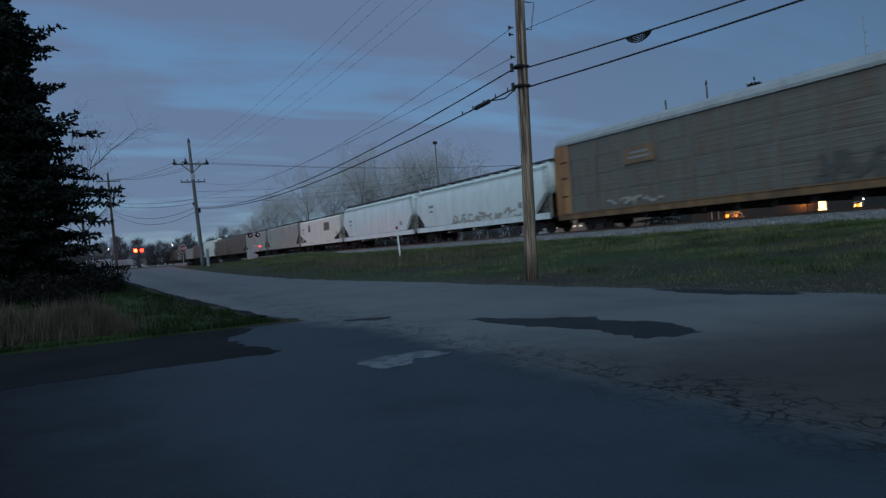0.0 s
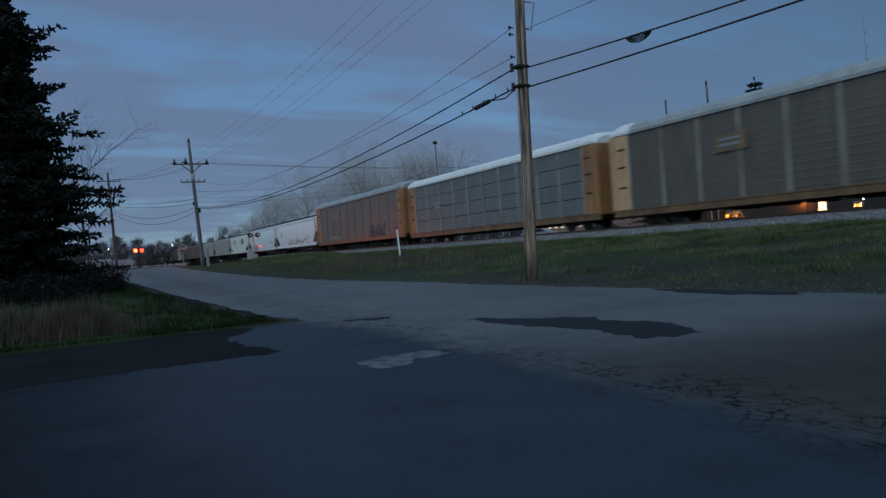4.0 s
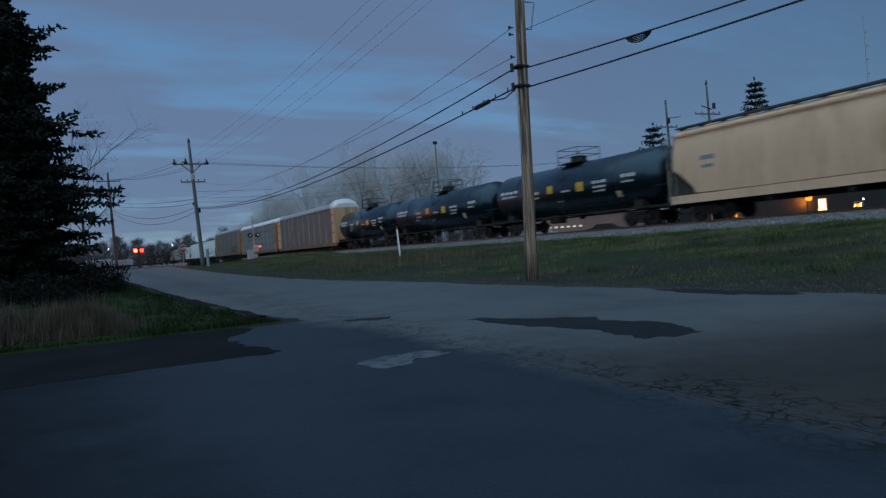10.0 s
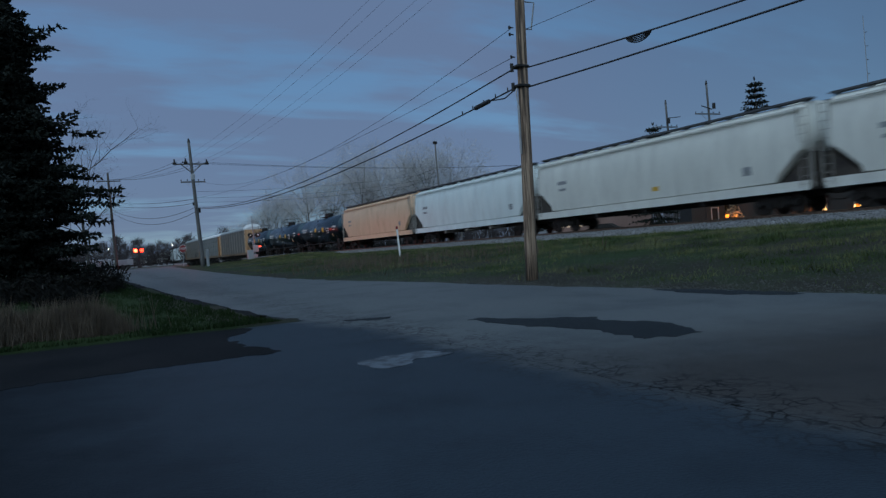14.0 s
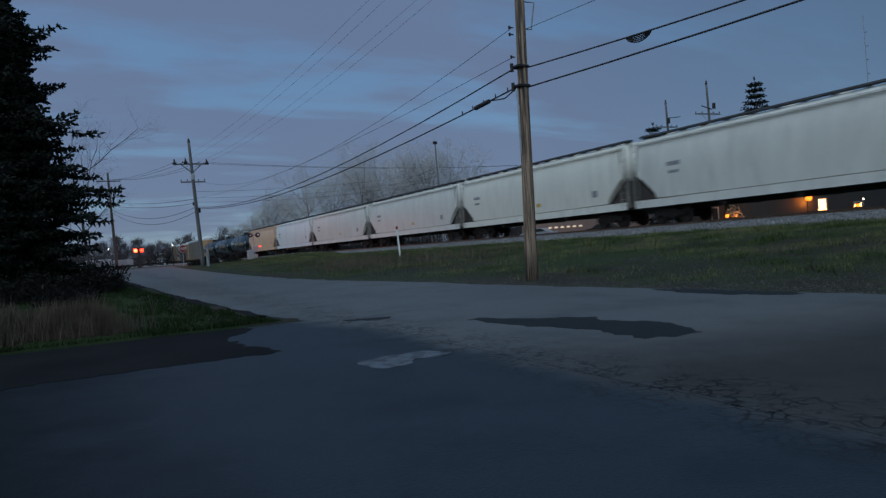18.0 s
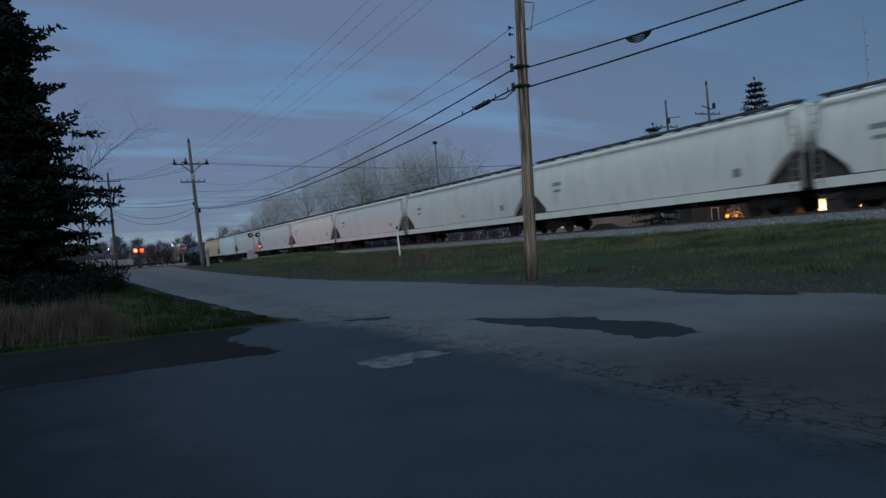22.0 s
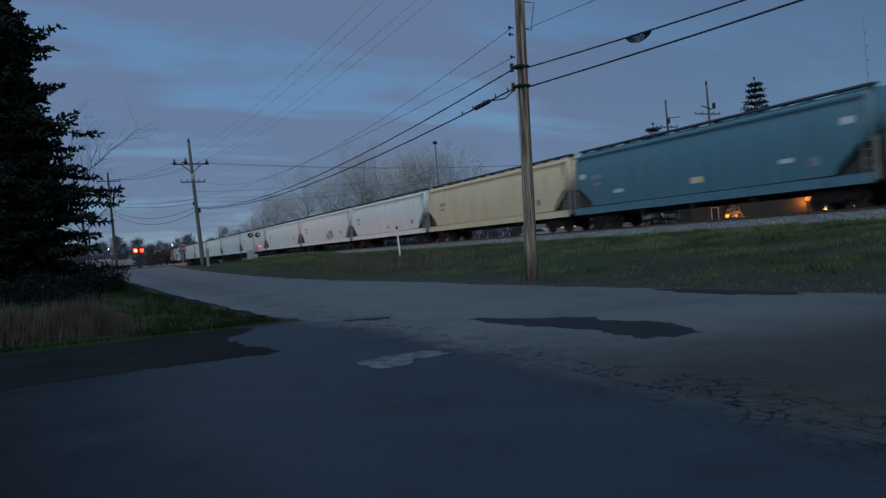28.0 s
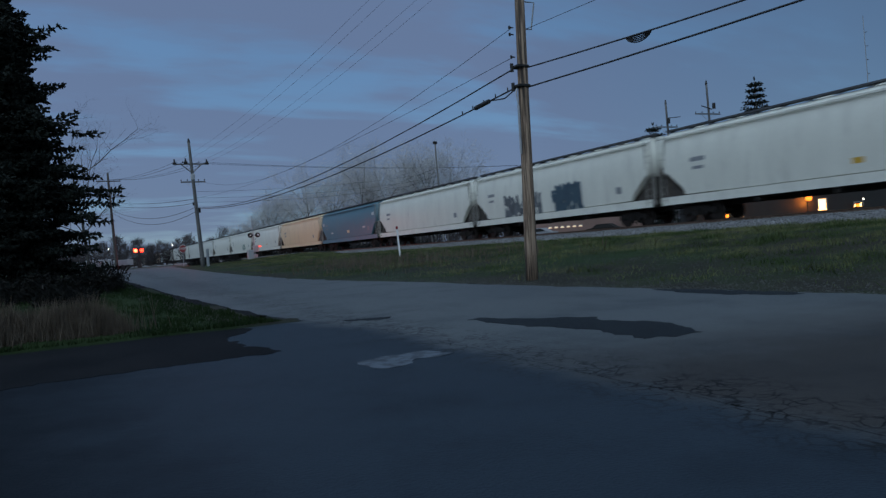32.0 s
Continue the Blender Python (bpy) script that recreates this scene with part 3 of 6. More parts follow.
def ground_patch(name, outlines, mat, label, ragged=0.13):
    b = Build()
    for o in outlines:
        fine = []
        for (xa, ya, za), (xb, yb, zb) in zip(o, o[1:] + o[:1]):
            n = max(1, min(60, int(math.hypot(xb - xa, yb - ya) / 0.06)))
            for i in range(n):
                x, y = xa + (xb - xa) * i / n, ya + (yb - ya) * i / n
                k = ragged * (noise.noise((x * 4, y * 4, 1.0)) + 0.6 * noise.noise((x * 11, y * 11, 5.0)))
                k2 = ragged * (noise.noise((x * 4, y * 4, 21.0)) + 0.6 * noise.noise((x * 11, y * 11, 25.0)))
                fine.append((x + k, y + k2, za + (zb - za) * i / n - 0.02))
        b.plate(fine, (0, 0, 0.02))
    return solid(name, b, mat, label, "road patch", kind="structure")


ground_patch("tar_patch", [[(x, y, base(y) + 0.005) for x, y in ((5.6, 9.9), (5.8, 10.1), (6.3, 9.25), (6.85, 8.7), (7.0, 8.45), (6.85, 8.1), (7.05, 7.5), (7.1, 7.0),
                                                          (6.95, 6.55), (6.7, 6.15), (6.3, 6.2), (5.95, 6.35), (6.05, 6.8), (6.15, 7.3), (5.95, 7.9), (5.75, 8.5), (5.7, 9.2))]],
             M["patch_dark"], "dark tar repair patch in the grey road")
ground_patch("tar_patch", [blob(4.55, 11.8, 0.42, 0.16, -30, 4.0, 0.005)], M["patch_dark"], "small dark tar repair in the grey road")
ground_patch("tar_patch", [blob(10.9, 9.3, 0.35, 1.5, 5, 6.0, 0.006)], M["patch_dark"], "dark crumbled edge of the grey road")
ground_patch("cement_patch", [[(x, y, base(y) + 0.004) for x, y in ((2.66, 7.45), (2.8, 7.62), (3.1, 7.66), (3.35, 7.72), (3.6, 7.72), (3.85, 7.45), (3.8, 7.25), (3.5, 7.2), (3.3, 7.08), (3.05, 6.92), (2.85, 7.05))]],
             M["patch_light"], "pale cement patch in the dark lot")
# older, darker drive in front of the lawn
ground_patch("old_drive", [[(x, y, base(y) + 0.001) for x, y in ((-45, 12.8), (-45, 8.6), (-8, 8.4), (-3, 8.9), (-0.9, 9.2), (0.4, 9.3), (1.3, 9.25), (2.25, 9.25), (2.3, 9.6), (2.05, 10.6), (1.95, 11.4),
                                                             (2.3, 11.9), (2.6, 12.4), (2.5, 12.8))]], M["drive"], "crumbling dark drive before the lawn", 0.16)


def lawn():
    b = Build()
    ys = [12.7 + 0.5 * i for i in range(60)] + [45, 52, 60, 72, 84]
    xs_n = 14
    rows = []
    for y in ys:
        e = between(y, ROAD_NEAR) + wobble(y, 0.10, 1.0) - 0.38 - wobble(y, 0.12, 30.0)
        f = max(0, 1 - (y - 12.7) / 0.5)
        left = -30
        row = []
        for i in range(xs_n + 1):
            t = (i / xs_n) ** 0.5
            x = left + (e - left) * t
            edge_drop = 0.10 if i == xs_n or y == ys[0] else 0
            row.append((x, y + (wobble(x, 0.25, 5.0) if y == ys[0] else 0), base(y) + 0.07 - edge_drop + 0.04 * noise.noise((x, y, 2.0))))
        rows.append(row)
    n = xs_n + 1
    b.add([p for r in rows for p in r], [(j * n + i, j * n + i + 1, (j + 1) * n + i + 1, (j + 1) * n + i) for j in range(len(rows) - 1) for i in range(xs_n)])
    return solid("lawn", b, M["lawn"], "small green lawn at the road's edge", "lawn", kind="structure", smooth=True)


lawn()
strip("soil_edge", lambda y: between(y, ROAD_NEAR) - 0.7, lambda y: between(y, ROAD_NEAR) + 0.02 + wobble(y, 0.16, 40.0), [14.6 + 0.4 * i for i in range(96)], M["drive"],
      "dark crumbled soil edge between lawn and road", "verge", lift=0.012, steps=3)


# ---------------------------------------------------------------- the track
def track_bed():
    b = Build()
    prof = [(-3.9, FIELD - 0.1), (-3.6, FIELD + 0.02), (-2.55, 1.50), (-1.9, 1.54), (0, 1.53), (1.9, 1.54), (2.55, 1.50), (3.6, FIELD + 0.02), (3.9, FIELD - 0.1)]
    ys = [-120, -40] + [-10 + 0.7 * i for i in range(150)] + [96 + 6 * i for i in range(20)] + [240, 320, 500, 900]
    rings = []
    for y in ys:
        rings.append([(TRACK + x + 0.10 * noise.noise((x * 3, y * 1.3, 1)), y, z + 0.05 * noise.noise((x * 3, y * 1.7, 5))) for x, z in prof])
    b.loft(rings, caps=False, closed=False)
    return solid("track_bed", b, M["ballast"], "grey crushed-stone ballast under the track", "ballast", kind="structure", smooth=True)


bed = track_bed()


def loose_stones(name, n, spots, mat, label, category, size):
    """Many small broken stones in one mesh."""
    rng = random.Random(11)
    b = Build()
    for _ in range(n):
        x, y, z = spots(rng)
        s = size * rng.uniform(0.5, 1.5)
        vs = []
        for a, c, d in ((1, 0, 0), (0, 1, 0), (-1, 0, 0), (0, -1, 0), (0, 0, 1), (0, 0, -0.6)):
            vs.append((x + s * a * rng.uniform(0.6, 1.2) + rng.uniform(-.2, .2) * s, y + s * c * rng.uniform(0.6, 1.2), z + s * d * rng.uniform(0.5, 1.0)))
        b.add(vs, [(0, 1, 4), (1, 2, 4), (2, 3, 4), (3, 0, 4), (1, 0, 5), (2, 1, 5), (3, 2, 5), (0, 3, 5)])
    ob = new(name, b.mesh(name, mat))
    return tagged(ob, label, category, kind="stuff")


def bed_spot(rng):
    y = 6 + 70 * rng.random() ** 1.5
    x = rng.uniform(-3.8, -2.0)
    z = between(x, [(-3.9, FIELD - 0.02), (-3.6, FIELD + 0.02), (-2.55, 1.50), (-1.9, 1.54)])
    return TRACK + x, y, z + 0.02


def verge_spot(rng):
    y = -2 + 28 * rng.random() ** 1.3
    e = between(y, ROAD_FAR)
    x = e + rng.random() ** 1.6 * 5.5
    return x, y, ground_height(x, y)


loose_stones("ballast_stones", 9000, bed_spot, M["stone"], "loose broken grey ballast stones", "stones", 0.045)
loose_stones("verge_gravel", 11000, verge_spot, M["verge_stone"], "scattered road gravel on the verge", "gravel", 0.021)

RAIL_PROFILE = [(-0.07, 0), (0.07, 0), (0.07, 0.02), (0.012, 0.035), (0.012, 0.12), (0.036, 0.135), (0.036, 0.165), (-0.036, 0.165), (-0.036, 0.135), (-0.012, 0.12), (-0.012, 0.035), (-0.07, 0.02)]
for sx in (-0.755, 0.755):
    rb = Build().loft([[(TRACK + sx + px, y, RAIL_TOP - 0.165 + pz) for px, pz in RAIL_PROFILE] for y in (-120, 0, 60, 150, 400, 900)])
    solid("rail", rb, M["rail"], "long worn steel rail with a bright head", "rail", group="rails of the track", kind="structure")


# ---------------------------------------------------------------- railcars
def sideframe_shape():
    b = Build()
    prof = [(-1.12, 0.36), (-1.12, 0.62), (-0.95, 0.66), (-0.75, 0.62), (-0.5, 0.80), (0.5, 0.80), (0.75, 0.62), (0.95, 0.66), (1.12, 0.62), (1.12, 0.36),
            (0.78, 0.36), (0.6, 0.50), (0.42, 0.30), (-0.42, 0.30), (-0.6, 0.50), (-0.78, 0.36)]
    b.plate([(-0.06, y, z) for y, z in prof], (0.12, 0, 0))
    for y in (-0.12, 0.0, 0.12):
        b.tube((-0.09, y, 0.32), (-0.09, y, 0.66), 0.05, n=6)
    for y in (-0.88, 0.88):
        b.tube((-0.12, y, 0.46), (0.0, y, 0.46), 0.11, n=8)
    return fix_normals(b.mesh("sideframe", M["under"]))


def wheelset_shape():
    b = Build()
    b.tube((-0.95, 0, 0), (0.95, 0, 0), 0.075, n=8)
    for s in (-1, 1):
        n = 20
        rings = []
        for x, r in ((0.82, 0.15), (0.82, 0.40), (0.80, 0.455), (0.70, 0.455), (0.685, 0.485), (0.665, 0.485), (0.66, 0.40), (0.70, 0.36), (0.71, 0.15)):
            rings.append([(s * x, r * math.cos(2 * math.pi * i / n), r * math.sin(2 * math.pi * i / n)) for i in range(n)])
        b.loft(rings, caps=True)
        for k in range(3):
            a = 2 * math.pi * k / 3
            b.box(s * 0.965, 0.06 * math.cos(a), 0.06 * math.sin(a), 0.03, 0.03, 0.03)
    return fix_normals(b.mesh("wheelset", M["wheel"]))


def bolster_shape():
    b = Build().box(0, 0, 0.66, 2.0, 0.34, 0.24, cut=0.03)
    b.tube((0, 0, 0.78), (0, 0, 0.86), 0.2, n=12)
    return fix_normals(b.mesh("bolster", M["under"]))


def coupler_shape():
    b = Build().box(0, 0.25, 0.86, 0.16, 0.7, 0.16, cut=0.02)
    b.box(0, 0.66, 0.86, 0.30, 0.20, 0.28, cut=0.05)
    b.box(-0.09, 0.80, 0.86, 0.10, 0.14, 0.26, cut=0.03)
    b.path([(0.25, 0.1, 0.75), (0.27, 0.45, 0.5), (0.2, 0.72, 0.46)], 0.03)
    return fix_normals(b.mesh("coupler", M["under"]))


SIDEFRAME, WHEELSET, BOLSTER, COUPLER = sideframe_shape(), wheelset_shape(), bolster_shape(), coupler_shape()
wheelsets = []


def running_gear(car, length, inset):
    """Two trucks with sideframes, wheelsets and bolster, and the couplers at both ends."""
    for s in (-1, 1):
        truck = part("truck", BOLSTER, None, car, at=pose(0, s * (length / 2 - inset), 0))
        for x in (-1, 1):
            part("sideframe", SIDEFRAME, None, truck, at=pose(x * 1.0, 0, 0, 0, 0, 0 if x < 0 else 180))
        for y in (-0.88, 0.88):
            w = part("wheelset", WHEELSET, None, truck, at=pose(0, y, 0.46))
            wheelsets.append(w)
        part("coupler", COUPLER, None, car, at=pose(0, s * (length / 2 - 0.6), 0, 0, 0, 0 if s > 0 else 180))


def ladder_shape(name, mat, x, y, z0, z1, width=0.42, along="y", step=0.36):
    b = Build()
    d = (0, width / 2, 0) if along == "y" else (width / 2, 0, 0)
    p = Vector((x, y, 0))
    for s in (-1, 1):
        o = p + s * Vector(d)
        b.box(o.x, o.y, (z0 + z1) / 2, 0.035, 0.035, z1 - z0)
    z = z0 + 0.15
    while z < z1:
        b.tube(p - Vector(d) + Vector((0, 0, z)), p + Vector(d) + Vector((0, 0, z)), 0.013, n=4)
        z += step
    return fix_normals(b.mesh(name, mat))


def hopper_side(z):
    """Half-width of a round-sided hopper at height z."""
    return between(z, [(1.0, 1.47), (1.35, 1.49), (2.0, 1.535), (2.7, 1.555), (3.4, 1.53), (3.9, 1.44), (4.2, 1.30), (4.4, 1.05), (4.5, 0.75), (4.58, 0.0)])


def hopper_parts(mat, L, slope, flat=False, top=4.88):
    """Meshes of a covered hopper: body with sloped ends, sills, roof walk, hatches, outlets, end frames."""
    H = L / 2
    k = top / 4.58
    zs = [2.0, 2.7, 3.4, 3.75, 4.0, 4.2, 4.35, 4.47, 4.55]

    def section(y, zb):
        levels = [zb, zb + 0.03] + [zb + (z - 1.30) * (4.55 - zb) / (4.55 - 1.30) for z in zs]
        pts = []
        for z in levels:
            w = (1.53 if z < 4.2 else between(z, [(4.2, 1.53), (4.35, 1.4), (4.47, 0.9), (4.55, 0.4)])) if flat else hopper_side(z)
            pts.append((w, z))
        ring = [(-w, y, z * k) for w, z in pts] + [(w, y, z * k) for w, z in reversed(pts)]
        return ring

    body = Build()
    ends = [(-H + 0.62, 2.55), (-H + 0.98, 2.34), (-H + slope - 0.12, 1.62), (-H + slope, 1.32)]
    rings = [section(ends[0][0] - 0.02, ends[0][1] + 0.02)] + [section(y, zb) for y, zb in ends]
    n = 5
    for i in range(1, n):
        rings.append(section(-H + slope + (L - 2 * slope) * i / n, 1.30))
    rings += [section(-y, zb) for y, zb in reversed(ends)] + [section(0.02 - ends[0][0], ends[0][1] + 0.02)]
    body.loft(rings)
    sets = {"body": (fix_normals(body.mesh("body", mat, not flat)), "")}
    sill = Build()
    for s in (-1, 1):
        sill.plate([(s * 1.46, -H + 0.35, 0.94), (s * 1.46, H - 0.35, 0.94), (s * 1.46, H - 0.35, 1.36), (s * 1.46, -H + 0.35, 1.36)], (s * 0.06, 0, 0))
        sill.box(s * 1.44, 0, 4.18 * k, 0.14, L - 1.2, 0.09)
    floor = Build().box(0, 0, 1.04, 2.7, L - 0.8, 0.16)
    floor.box(0, 0, 0.86, 0.4, L - 1.3, 0.3)
    roof = Build()
    for s in (-1, 1):
        roof.box(s * 0.82, 0, 4.60 * k, 0.42, L - 0.9, 0.08)
        for i in range(15):
            y = -H + 0.7 + (L - 1.4) * i / 14
            roof.box(s * 0.82, y, 4.54 * k, 0.5, 0.06, 0.12)
    return sets, fix_normals(sill.mesh("side_sill", mat)), fix_normals(floor.mesh("underframe", M["under"])), fix_normals(roof.mesh("running_board", M["walkway"]))


hopper_cache = {}


def covered_hopper(length, paint, label, slope=1.95, flat=False, top=4.88, bays=3, marks=(), gear_inset=2.35, braced=False):
    """A covered hopper car. Marks: (kind, y, z, width, height) plates on the near side."""
    mat = M[paint]
    car = thing("covered_hopper", Matrix(), label, "railcar", "cars of the freight train")
    L = round(length, 1)
    key = (paint, L, slope, flat, top)
    if key not in hopper_cache:
        sets, sill, floor, roof = hopper_parts(mat, L, slope, flat, top)
        H = L / 2
        hatch = Build()
        hatch.tube((0, 0, top - 0.02), (0, 0, top + 0.13), 0.36, 0.33, n=12)
        hatch.box(0, 0, top + 0.15, 0.12, 0.8, 0.05, cut=0.01)
        outlet = Build()
        outlet.loft([[(-1.2, -0.72, 1.28), (1.2, -0.72, 1.28), (1.2, 0.72, 1.28), (-1.2, 0.72, 1.28)],
                     [(-0.5, -0.24, 0.84), (0.5, -0.24, 0.84), (0.5, 0.24, 0.84), (-0.5, 0.24, 0.84)]])
        outlet.tube((-1.35, 0, 0.79), (1.35, 0, 0.79), 0.08, n=10)
        outlet.tube((-1.45, 0, 0.79), (-1.35, 0, 0.79), 0.11, n=10)
        post = Build()
        for s in (-1, 1):
            post.box(s * 0.55, 0, 2.05, 0.09, 0.10, 2.0)
            post.tube((s * 1.38, 0, 1.2), (s * 0.5, 0.9, 2.6), 0.04, n=5)
        post.box(0, 0, 1.12, 2.9, 0.24, 0.30, cut=0.03)
        corner = fix_normals(Build().box(0, 0, 1.9, 0.09, 0.11, 1.7, cut=0.02).mesh("corner_post", M["end_dust"]))
        # dark plates whose colour holds the bay's shade as well as its grime
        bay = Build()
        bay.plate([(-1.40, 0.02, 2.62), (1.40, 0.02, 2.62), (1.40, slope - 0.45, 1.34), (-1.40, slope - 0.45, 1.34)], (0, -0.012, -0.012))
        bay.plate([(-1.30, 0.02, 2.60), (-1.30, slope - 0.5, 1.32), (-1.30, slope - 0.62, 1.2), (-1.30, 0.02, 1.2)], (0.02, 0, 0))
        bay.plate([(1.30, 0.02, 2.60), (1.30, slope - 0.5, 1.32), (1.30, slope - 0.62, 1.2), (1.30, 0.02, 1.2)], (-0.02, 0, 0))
        bay = fix_normals(bay.mesh("end_bay", M["end_grime_shade"]))
        tank = Build().tube((-0.6, 0, 1.55), (0.5, 0, 1.55), 0.23, n=12)
        tank.box(0.9, 0, 1.5, 0.35, 0.3, 0.5, cut=0.03)
        hopper_cache[key] = (sets, sill, floor, roof, fix_normals(hatch.mesh("hatch", mat)), fix_normals(outlet.mesh("outlet", M["old_grey" if paint == "cool_white" else "under"], False)),
                             fix_normals(post.mesh("end_frame", M["end_grime_shade"])), ladder_shape("ladder", M["end_dust"], -1.53, 0, 1.05, 4.25 * top / 4.58),
                             fix_normals(tank.mesh("brake_gear", M["under"])), bay, corner)
    sets, sill, floor, roof, hatch, outlet, post, ladder, brake, bay, corner = hopper_cache[key]
    H = L / 2
    part("body", sets["body"][0], None, car)
    part("side_sill", sill, None, car)
    part("underframe", floor, None, car)
    part("running_board", roof, None, car)
    for i in range(8):
        part("hatch", hatch, None, car, at=pose(0, -H + 1.8 + (L - 3.6) * i / 7, 0))
    for i in range(bays):
        part("outlet", outlet, None, car, at=pose(0, (i - (bays - 1) / 2) * (L - 8.4) / bays, 0))
    for s in (-1, 1):
        part("end_frame", post, None, car, at=pose(0, s * (H - 0.45), 0, 0, 0, 0 if s < 0 else 180))
        for x in (-1.40, 1.40):
            part("corner_post", corner, None, car, at=pose(x, s * (H - 0.22), 0))
        part("end_bay", bay, None, car, "end bay coloured dark for grime and shade", at=pose(0, s * (H - 0.45), 0, 0, 0, 0 if s < 0 else 180))
        part("ladder", ladder, None, car, at=pose(0, s * (H - 0.50), 0))
        part("brake_gear", brake, None, car, at=pose(0, s * (H - 1.3), 0))
    if braced:
        for s in (-1, 1):
            for x in (-1.42, 1.42):
                b = Build()
                for a, c in ((0.35, 1.2), (1.15, 0.6)):
                    y0, y1 = s * (H - a), s * (H - a - c)
                    b.plate([(x, y0, 1.3), (x, y0 - s * 0.16, 1.3), (x, y1 - s * 0.16, 2.5), (x, y1, 2.5)], (0.03, 0, 0))
                part("brace", b, mat, car)
    running_gear(car, L, gear_inset)
    side_marks(car, marks, flat, top)
    return car


def side_marks(car, marks, flat=False, top=4.88, side=None):
    """Painted plates on the near side that follow its curve."""
    for kind, y, z, w, h in marks:
        b = Build()
        zs = [z + h * i / 3 for i in range(4)]
        if side is not None:
            xs = [-(side + 0.006)] * 4
        else:
            xs = [-((1.53 if flat else hopper_side(q * 4.58 / top)) + 0.008) for q in zs]
        ring = [[(x, y - w / 2, q) for x, q in zip(xs, zs)] + [(x + 0.004, y - w / 2, q) for x, q in zip(reversed(xs), reversed(zs))],
                [(x, y + w / 2, q) for x, q in zip(xs, zs)] + [(x + 0.004, y + w / 2, q) for x, q in zip(reversed(xs), reversed(zs))]]
        b.loft(ring)
        part("marking", b, M[kind], car)


def graffiti(car, kind, y0, z0, w, h, seed, strokes=16, side=None):
    """Spray-painted strokes: thick bent ribbons without letters, lying on the car's side."""
    rng = random.Random(seed)
    for k in range(strokes):
        b = Build()
        cy, cz = y0 + w * (k + rng.random()) / strokes, z0 + h * rng.uniform(0.15, 0.7)
        a = rng.uniform(0, 6.28)
        pts = []
        for i in range(8):
            pts.append((cy, cz))
            cy += 0.16 * w / strokes * 3 * math.cos(a)
            cz += 0.17 * h * math.sin(a)
            cz = min(max(cz, z0), z0 + h)
            a += rng.uniform(-0.9, 1.2)
        t = rng.uniform(0.10, 0.2) * min(1, h)
        # one ribbon along the stroke
        off = 0.008 + 0.0006 * k
        rings = []
        for i, (y, z) in enumerate(pts):
            (ya, za), (yb, zb) = pts[max(0, i - 1)], pts[min(len(pts) - 1, i + 1)]
            d = Vector((yb - ya, zb - za))
            d = d.normalized() if d.length > 1e-4 else Vector((1, 0))
            q = [(y + d.y * t, z - d.x * t), (y - d.y * t, z + d.x * t)]
            edge = [(-((side if side else hopper_side(zz * 4.58 / 4.88)) + off), yy, zz) for yy, zz in q]
            rings.append(edge + [(x + 0.004, yy, zz) for x, yy, zz in reversed(edge)])
        b.loft(rings)
        part("graffiti_stroke", b, M[kind], car)


